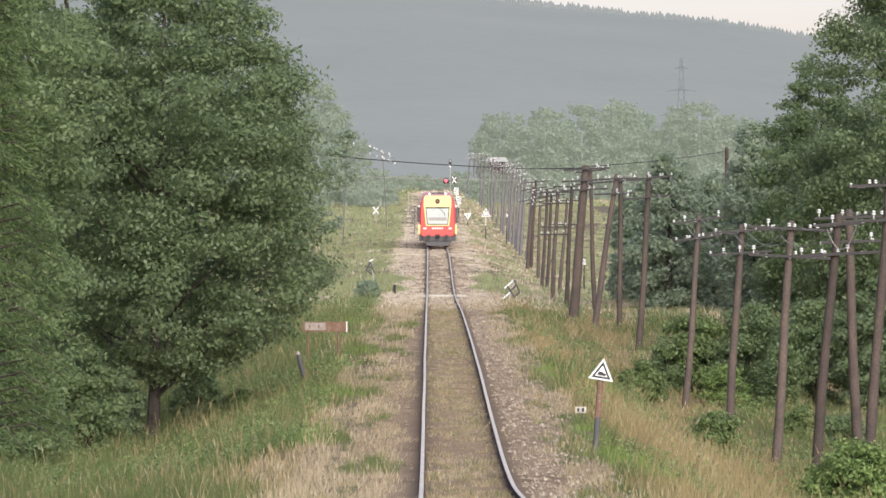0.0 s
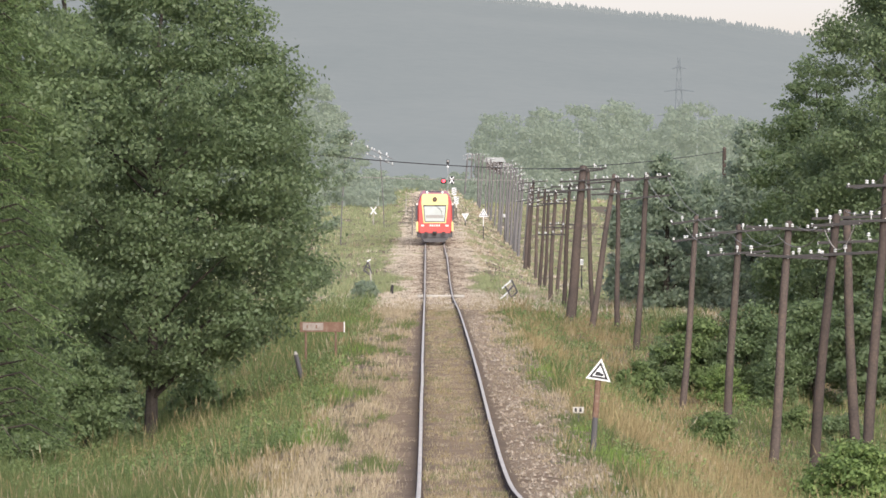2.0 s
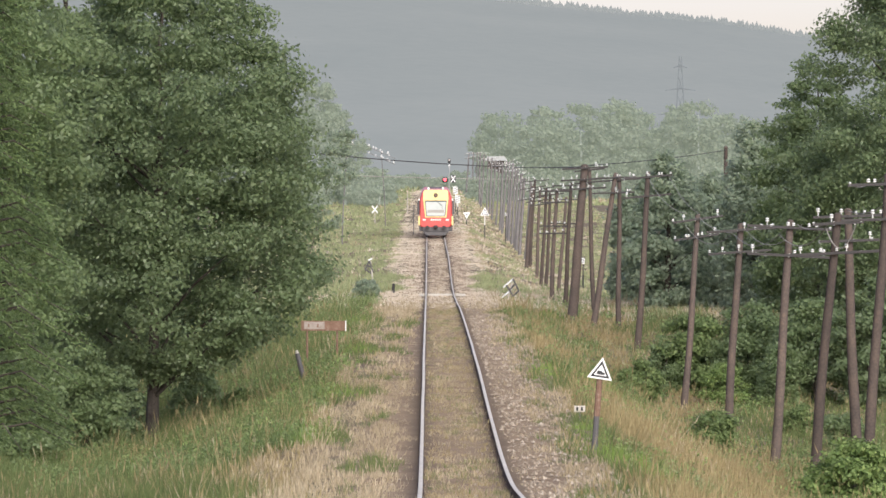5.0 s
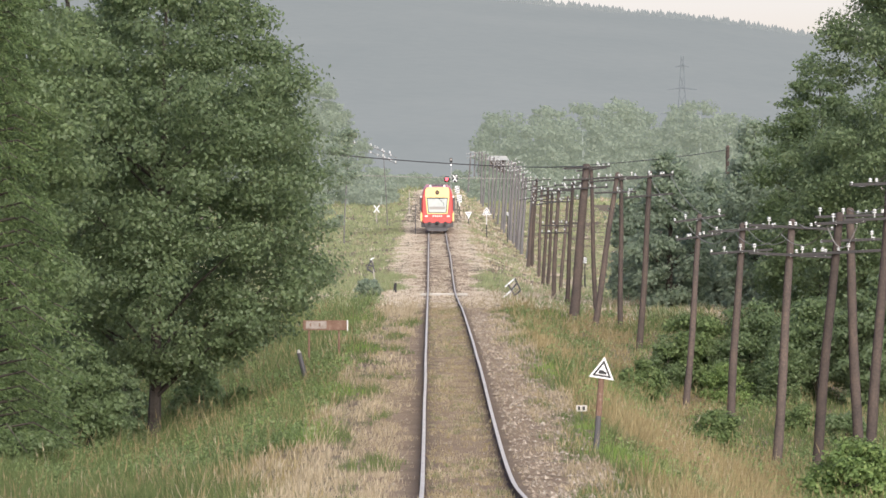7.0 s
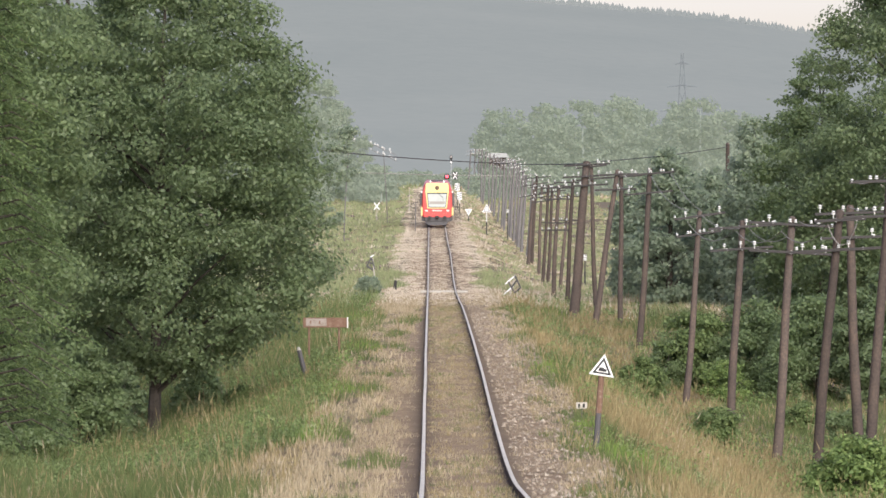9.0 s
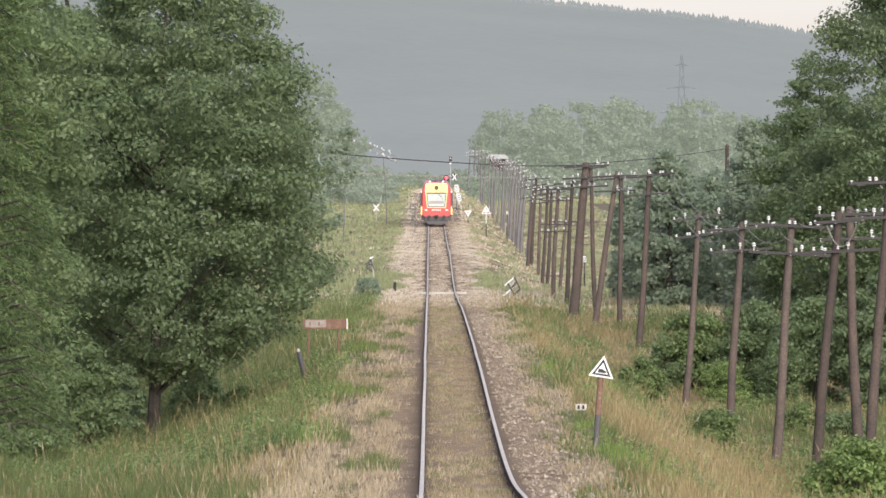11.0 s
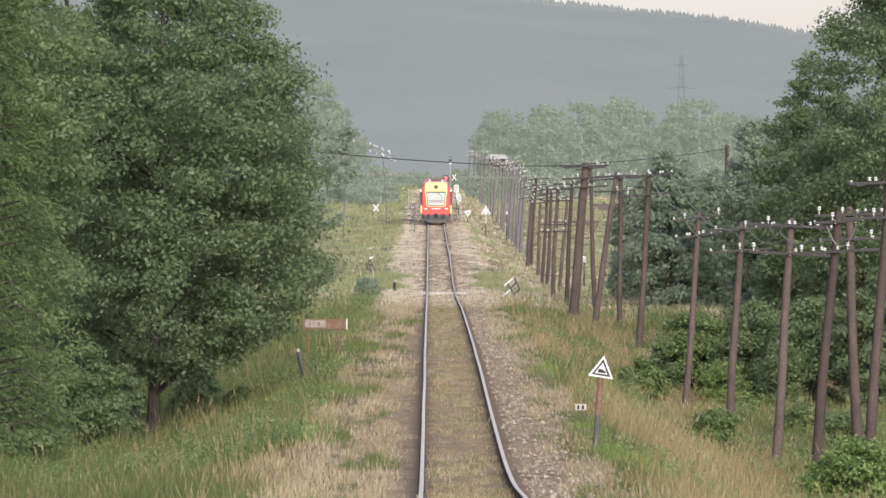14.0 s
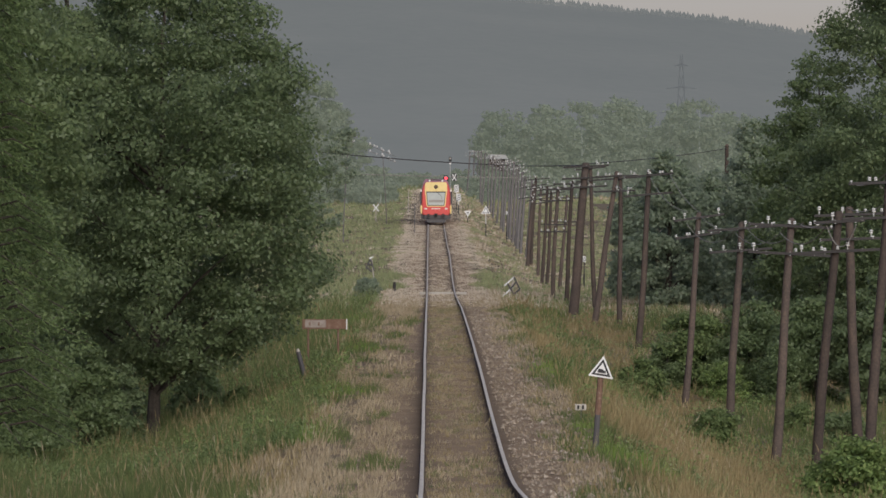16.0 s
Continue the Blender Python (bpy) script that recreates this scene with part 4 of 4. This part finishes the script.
    for i in range(5):
        part("number_bar", box(bmesh.new(), -0.36 + i * 0.18, -0.01, 1.43, 0.12, 0.06, 0.13, 0.01), T_BAR, root, "pale number bar")
    part("bumper", panel([(-1.25, 0.92), (1.25, 0.92), (1.22, 1.22), (-1.22, 1.22)], -0.06, 0.2), T_RED, root, "red lower apron")
    part("underframe", box(bmesh.new(), 0, 0.5, 0.68, 2.3, 1.0, 0.5, 0.1), T_DARK, root, "dark underframe")
    part("plough", panel([(-0.8, 0.16), (0.8, 0.16), (1.05, 0.45), (-1.05, 0.45)], -0.05, 0.15), T_DARK, root, "dark rail guard")
    cp = part("coupler", box(bmesh.new(), 0, -0.16, 0.86, 0.34, 0.4, 0.26, 0.05), IRON, root, "iron coupler")
    part("hook", rod(bmesh.new(), (0, -0.4, 0.8), (0, -0.3, 0.95), 0.07, 0.05, 8), IRON, cp)
    for side in (-1, 1):
        part("buffer", rod(bmesh.new(), (side * 0.7, -0.3, 0.8), (side * 0.7, 0.1, 0.8), 0.17, 0.1, 12), IRON, root, "round dark buffer")
    part("roof_unit", box(bmesh.new(), 0, 12, 3.9, 1.5, 5, 0.12, 0.04), T_DARK, root, "grey roof equipment")
    return tagged(root, "red and yellow diesel railcar running away along the track", "railcar")


RAILCAR = build_railcar()


# ---- signs, signals, crossing ----
def flat_shape(pts, y0, y1):
    bm = bmesh.new()
    f = [bm.verts.new((x, y0, z)) for x, z in pts]
    g = [bm.verts.new((x, y1, z)) for x, z in pts]
    bm.faces.new(f), bm.faces.new(list(reversed(g)))
    for i in range(len(pts)):
        j = (i + 1) % len(pts)
        bm.faces.new((f[i], g[i], g[j], f[j]))
    return bm


def whistle_sign():
    foot, top = spot(1052, 800, 94), spot(1063, 660, 94)
    foot.z = ground(foot.x, 94)
    root = empty("warning_sign", foot)
    d = top - foot
    mid = d * 0.47
    part("lower_post", tube(bmesh.new(), [Vector((0, 0, -0.3)), Vector(), mid], [0.06, 0.06, 0.055], 8), T_DARK, root, "dark weathered lower post")
    part("upper_post", tube(bmesh.new(), [mid, mid.lerp(d, 0.5), d], [0.062, 0.06, 0.058], 8), RUST, root, "rusty brown upper post")
    m = Matrix.Translation(d + Vector((0.01, -0.075, 0.02))) @ Matrix.Rotation(radians(9), 4, "Y")
    tri = lambda r, y0, y1: turned(flat_shape([(r * math.sin(a), r * math.cos(a)) for a in (0, 2.094, -2.094)], y0, y1), m)
    board = part("board", tri(0.285, -0.01, 0.02), WHITE, root, "white triangular board")
    part("black_border", tri(0.22, -0.014, -0.005), BLACK, board, "black triangle border")
    part("inner_field", tri(0.145, -0.019, -0.012), WHITE, board, "white inner triangle")
    part("pictogram", turned(flat_shape([(-0.08, -0.055), (0.085, -0.055), (0.08, -0.005), (0.03, 0.0), (0.02, 0.02), (-0.06, 0.02), (-0.07, -0.01)], -0.024, -0.017), m), BLACK, board, "black engine pictogram")
    tagged(root, "white triangular railway sign on a leaning rusty post", "railway sign")


def number_plate():
    y = onto(1027, 745).y
    p = spot(1027, 724, y)
    root = empty("hectometre_plate", (p.x, y, ground(p.x, y)))
    h = p.z - root.location.z
    part("post", box(bmesh.new(), 0, 0.03, h / 2 - 0.1, 0.04, 0.03, h + 0.2), T_DARK, root)
    plate = part("plate", box(bmesh.new(), 0, 0, h, 0.25, 0.02, 0.14, 0.005), CONCRETE, root, "small weathered white plate")
    for dx in (-0.055, 0.05):
        part("digit_bar", box(bmesh.new(), dx, -0.014, h, 0.05, 0.01, 0.085), BLACK, plate, "dark digit bar")
    tagged(root, "small white distance plate with dark bars", "distance plate")


def rusty_board():
    y = onto(603, 640).y
    p = spot(574, 577, y)
    root = empty("notice_board", (p.x, y, ground(p.x, y)))
    h = p.z - root.location.z
    part("panel", box(bmesh.new(), 0, 0, h, 1.36, 0.03, 0.3, 0.008), RUST, root, "rusty panel with flaking white paint")
    part("white_patch", box(bmesh.new(), -0.28, -0.018, h + 0.01, 0.62, 0.01, 0.22, 0.003), FADED, root, "faded white paint field")
    part("edge", box(bmesh.new(), 0.66, -0.02, h, 0.03, 0.02, 0.32), WHITE, root, "white edge strip")
    for x in (-0.45, -0.18):
        part("letter_bar", box(bmesh.new(), x, -0.027, h + 0.01, 0.05, 0.008, 0.1), RUST, root)
    for x in (-0.5, 0.4):
        part("post", rod(bmesh.new(), (x, 0.04, -0.2), (x, 0.04, h + 0.1), 0.035, 0.03, 7), RUST, root)
    tagged(root, "rusty notice board with flaking paint on posts", "sign")
    a = onto(541, 682)
    b = spot(527, 626, a.y)
    g = a.z
    root = empty("marker_post", a)
    d = Vector((b.x - a.x, 0, b.z - g))
    part("shaft", tube(bmesh.new(), [Vector((0, 0, -0.2)), Vector(), d], [0.07, 0.07, 0.062], 8), T_DARK, root)
    part("cap", tube(bmesh.new(), [d * 0.99, d * 1.1], [0.06, 0.03], 8), CONCRETE, root, "pale broken tip")
    tagged(root, "dark leaning post stump in the grass", "post")


def crossing_cross(px, py, base_py, y, arm, yaw, lean, label):
    p = spot(px, py, y)
    root = empty("crossing_sign", (p.x, y, ground(p.x, y)))
    h = p.z - root.location.z
    t = Matrix.Rotation(radians(yaw), 4, "Z") @ Matrix.Rotation(radians(lean), 4, "Y")
    part("post", turned(rod(bmesh.new(), (0, 0.05, -0.2), (0, 0.05, h), 0.04, 0.035, 8), Matrix.Rotation(radians(lean), 4, "Y")), CONCRETE, root, "thin pale post")
    top = Matrix.Rotation(radians(lean), 4, "Y") @ Vector((0, 0, h))
    for a in (38, -38):
        m = Matrix.Translation(top) @ t @ Matrix.Rotation(radians(a), 4, "Y")
        part("arm", turned(box(bmesh.new(), 0, -0.03 if a > 0 else 0.0, 0, 0.12 if yaw == 0 else 0.075, 0.025, arm, 0.01), m), WHITE, root, "white painted arm")
        part("arm_back", turned(box(bmesh.new(), 0, 0.0 if a > 0 else 0.03, 0, 0.13, 0.02, arm * (0.35 if yaw == 0 else 0.8), 0.0), m), IRON, root, "dark arm backing")
    tagged(root, label, "crossing sign", "crossing signs")


def bent_frame(y, bars, top, foot):
    """A leaning crossing sign seen from behind: thin bars, some white, some dark."""
    base = spot(foot[0], foot[1], y)
    base.z = min(base.z, ground(base.x, y) + 0.05)
    root = empty("crossing_sign", base)
    rel = lambda p, dy: spot(p[0], p[1], y) - base + Vector((0, dy, 0))
    part("post", tube(bmesh.new(), [Vector((0, 0, -0.3)), rel(foot, 0), rel(top, 0)], [0.035, 0.035, 0.03], 7), CONCRETE, root, "pale leaning post")
    for i, (a, b, white) in enumerate(bars):
        part("bar", tube(bmesh.new(), [rel(a, -0.05 - 0.012 * i), rel(b, 0.05 - 0.012 * i)], [0.045, 0.04], 6), WHITE if white else T_DARK, root, "white bar" if white else "dark bar")
    tagged(root, "bent leaning crossing sign with white and dark bars", "crossing sign", "crossing signs")


def small_sign(px, py, y, size, shape, label, foot_dark=True):
    p = spot(px, py, y)
    root = empty("railway_sign", (p.x, y, ground(p.x, y)))
    h = p.z - root.location.z
    part("post", rod(bmesh.new(), (0, 0.05, -0.2), (0, 0.05, h), 0.035, 0.035, 8), WHITE if size > 0.3 else IRON, root, "thin post")
    part("post_foot", rod(bmesh.new(), (0, 0.05, -0.1), (0, 0.05, h * 0.55), 0.05, 0.05, 8), BLACK, root, "black lower post")
    if shape == "up" or shape == "down":
        k = 1 if shape == "up" else -1
        tri = lambda r, y0, y1: turned(flat_shape([(r * math.sin(a), k * r * math.cos(a)) for a in (0, 2.094, -2.094)], y0, y1), Matrix.Translation((0, 0, h)))
        board = part("board", tri(size, -0.01, 0.02), WHITE, root, "white triangle board")
        part("border", tri(size * (0.72 if k > 0 else 0.4), -0.02, -0.008), BLACK, board, "black triangle")
        part("field", tri(size * (0.5 if k > 0 else 0.2), -0.03, -0.018), WHITE, board, "white field")
    else:
        board = part("board", box(bmesh.new(), 0, 0, h, size, 0.04, size * 1.6, 0.01), WHITE, root, "white upright board")
        for i in range(3):
            part("stripe", turned(box(bmesh.new(), 0, -0.03, 0, size * 0.98, 0.02, size * 0.16), Matrix.Translation((0, 0, h + (i - 1) * size * 0.45)) @ Matrix.Rotation(radians(-22), 4, "Y")), BLACK, board, "black slanted stripe")
    tagged(root, label, "railway sign", "railway signs by the track")


def signals():
    y = 610
    p = spot(796, 285, y)
    root = empty("rail_signal", (p.x, y, ground(p.x, y)))
    h = p.z - root.location.z
    part("mast", rod(bmesh.new(), (0, 0.1, -0.3), (0, 0.1, h - 0.2), 0.05, 0.045, 10), ROOFING, root, "pale steel mast")
    head = part("head", box(bmesh.new(), 0, 0, h, 0.36, 0.2, 0.6, 0.1), BLACK, root, "black signal head")
    part("lens", rod(bmesh.new(), (0, -0.16, h + 0.1), (0, -0.1, h + 0.1), 0.13, 0.13, 12), WIRE, head, "unlit grey lens")
    part("plate", box(bmesh.new(), 0, 0, h - 0.55, 0.22, 0.05, 0.26, 0.02), WHITE, root, "small white plate")
    q = spot(803, 317, y)
    board = part("sign_board", box(bmesh.new(), q.x - p.x, -0.05, q.z - root.location.z, 0.66, 0.04, 0.95, 0.02), BLACK, root, "black board with a white cross")
    for a in (32, -32):
        part("stroke", turned(box(bmesh.new(), 0, 0, 0, 0.11, 0.03, 0.98), Matrix.Translation((q.x - p.x, -0.08 - (0.02 if a > 0 else 0), q.z - root.location.z)) @ Matrix.Rotation(radians(a), 4, "Y")), WHITE, board, "white stroke")
    r = spot(788.5, 318.5, y)
    v = Vector((r.x - p.x, -0.15, r.z - root.location.z))
    box_ob = part("lamp_housing", box(bmesh.new(), v.x, 0, v.z, 0.7, 0.2, 0.7, 0.16), BLACK, root, "dark lamp housing")
    part("red_lens", rod(bmesh.new(), v, v + Vector((0, 0.06, 0)), 0.2, 0.2, 16), RED_LAMP, box_ob, "glowing red lens")
    part("bracket", rod(bmesh.new(), (v.x, 0.1, v.z), (0, 0.1, v.z), 0.05, 0.05, 6), IRON, root)
    tagged(root, "railway signal mast showing a red light", "railway signal")


def level_crossing():
    y = 260
    z = quick(TRACK, y)
    root = empty("crossing_slab", (0, y, z))
    for x0, x1 in ((-1.16, -0.82), (-0.68, 0.68), (0.82, 1.4)):
        part("concrete_edge", turned(box(bmesh.new(), 0, 0, 0, x1 - x0, 0.5, 0.14, 0.02), Matrix.Translation(((x0 + x1) / 2, 0, -0.05))), CONCRETE, root, "pale worn concrete beam")
    tagged(root, "pale concrete edge of a farm level crossing", "level crossing")


def thin_post(px, py0, py1, y, r, mat, label, name="marker_post", cat="post"):
    p = spot(px, py1, y)
    g = ground(p.x, y)
    root = empty(name, (p.x, y, g))
    part("shaft", tube(bmesh.new(), [Vector((0, 0, -0.2)), Vector((0, 0, (p.z - g) * 0.6)), Vector((0.02, 0, p.z - g))], [r, r, r * 0.9], 8), mat, root)
    part("cap", tube(bmesh.new(), [Vector((0.02, 0, p.z - g)), Vector((0.02, 0, p.z - g + r))], [r * 1.1, r * 0.5], 8), mat, root)
    tagged(root, label, cat, "marker posts")


def pylon():
    y = 2400
    top, foot = spot(1205, 100, y), spot(1205, 240, y)
    foot.z = ground(foot.x, 1490) + 1
    root = empty("power_pylon", foot)
    h = top.z - foot.z
    bm = bmesh.new()
    legs = [(-4.6, -4.6), (4.6, -4.6), (4.6, 4.6), (-4.6, 4.6)]
    for a, b in legs:
        rod(bm, (a, b, -6), (a * 0.12, b * 0.12, h), 0.28, 0.2, 4)
    for i in range(8):
        u, v = i / 8, (i + 1) / 8
        for (a, b), (c, d) in zip(legs, legs[1:] + legs[:1]):
            rod(bm, (a * (1 - 0.88 * u), b * (1 - 0.88 * u), h * u), (c * (1 - 0.88 * v), d * (1 - 0.88 * v), h * v), 0.15, 0.15, 4)
    part("tower", bm, PYLON, root, "grey lattice tower")
    for u, w in ((0.62, 11.0), (0.78, 7.5), (0.93, 3.5)):
        part("crossarm", tube(bmesh.new(), [Vector((-w, 0, h * u - 0.4)), Vector((0, 0, h * u + 0.5)), Vector((w, 0, h * u - 0.4))], [0.2, 0.45, 0.2], 5), PYLON, root, "grey lattice crossarm")
    tagged(root, "faint grey lattice power pylon on the hillside", "power pylon")


def farm_shed():
    p = spot(879, 281, 860)
    z = ground(p.x, 860)
    root = empty("barn", (p.x, 860, z))
    h = p.z - z
    part("wall", box(bmesh.new(), 0, 2, h / 2 - 0.6, 2.8, 4, h + 0.6), POLE_WOOD, root, "pale rendered wall")
    part("roof", flat_shape([(-2.0, h - 0.4), (2.0, h - 0.4), (1.5, h + 0.4), (-1.6, h + 0.4)], -0.4, 4.4), ROOFING, root, "pale sheet roof")
    tagged(root, "small pale-roofed barn between distant trees", "barn")


def wire(a, b, sag, r=0.012, mat=None):
    pts = [a.lerp(b, i / 12) - Vector((0, 0, sag * 4 * (i / 12) * (1 - i / 12))) for i in range(13)]
    bm = tube(bmesh.new(), pts, [r] * 13, 4)
    ob = part("wire", bm, mat or WIRE, None)
    tagged(ob, "thin sagging telegraph wire between poles", "wire", "telegraph wires")


def build_wires():
    wire(spot(560, 272, 430), spot(905, 296, 490), 0.15, 0.045, IRON)
    wire(spot(640, 312, 470), spot(935, 318, 480), 0.05, 0.03)
    wire(spot(905, 296, 490), spot(1030, 296, 208), 0.05, 0.03, IRON)
    wire(spot(1030, 294, 208), spot(1286, 266, 300), 0.1, 0.02, IRON)
    for a, b, sag in (((1150, 318, 188), (1216, 378, 160), 0.3), ((1185, 312, 188), (1240, 380, 160), 0.2), ((1090, 330, 205), (1130, 325, 188), 0.3), ((1215, 400, 160), (1300, 410, 152), 0.5),
                      ((1238, 385, 160), (1330, 400, 152), 0.35), ((1300, 415, 152), (1395, 400, 126), 0.45), ((1322, 408, 152), (1420, 398, 126), 0.5), ((1380, 415, 126), (1465, 400, 120), 0.4),
                      ((1462, 402, 120), (1515, 400, 119), 0.55), ((1412, 398, 126), (1475, 385, 120), 0.2), ((1510, 330, 118), (1568, 310, 116), 0.12), ((1036, 320, 208), (1090, 330, 205), 0.35),
                      ((1500, 372, 128), (1600, 330, 110), 0.3)):
        wire(spot(*a), spot(*b), sag, 0.013)


whistle_sign()
number_plate()
rusty_board()
bent_frame(250, [((892, 509), (909, 494), 1), ((889, 528), (907, 511), 1), ((909, 494), (919, 515), 0), ((897, 505), (908, 523), 0), ((919, 515), (907, 526), 0), ((912, 503), (903, 514), 0)], (909, 494), (899, 532))
bent_frame(268, [((653, 461), (659, 458), 1), ((647, 478), (656, 459), 0), ((655, 463), (661, 482), 0), ((648, 477), (657, 484), 0), ((650, 470), (658, 473), 0)], (657, 462), (661, 500))
crossing_cross(664.5, 371, 390, 500, 0.95, 0, 0, "small white crossing sign beside the track")
small_sign(827, 380, 480, 0.42, "down", "white inverted triangle sign beside the track")
small_sign(859, 377, 440, 0.5, "up", "white triangle sign on a black and white post")
small_sign(807, 337, 540, 0.5, "board", "white board with black slanted stripes")
small_sign(811, 353, 520, 0.5, "board", "white board with black slanted stripes")
small_sign(896, 380, 470, 0.2, "board", "small white marker by the poles")
small_sign(1033, 462, 300, 0.22, "board", "small white and rusty marker behind the poles")
signals()
level_crossing()
thin_post(697, 520, 505, 265, 0.09, IRON, "short dark post stump beside the crossing")
thin_post(733, 395, 364, 430, 0.04, HAZED_POLE, "thin grey post beside the track")
thin_post(722, 370, 342, 520, 0.04, CONCRETE, "thin pale post beside the track")
thin_post(1285, 330, 262, 300, 0.13, POLE_WOOD, "dark wooden pole rising above the trees", "wooden_pole", "pole")
pylon()
farm_shed()
build_wires()
build_grass()
build_weeds()
build_stones()


def motions():
    rows = []
    for t, y in ((0, 373), (1.5, 384), (3, 395), (4, 403), (5, 411), (6.5, 424), (8, 435), (9, 443), (10, 450), (11.5, 457), (12.5, 460), (14, 463), (16, 463.5)):
        slope = math.degrees(math.atan((quick(TRACK, y + 20) - quick(TRACK, y)) / 20))
        rows.append((t, pose(0, y, quick(TRACK, y), slope, 0, 0)))
    walk(RAILCAR, rows)
    for ob, amount, seed in SWAYING:
        rng = random.Random(seed)
        base = ob.matrix_basis.copy()
        rows, t = [], 0.0
        while t < 16.0:
            rows.append((t, base @ pose(0, 0, 0, rng.uniform(-1, 1) * amount, rng.uniform(-1, 1) * amount, rng.uniform(-2, 2) * amount)))
            t = round(t + rng.uniform(0.6, 1.1), 1)
        rows.append((16.0, base))
        walk(ob, rows)


motions()
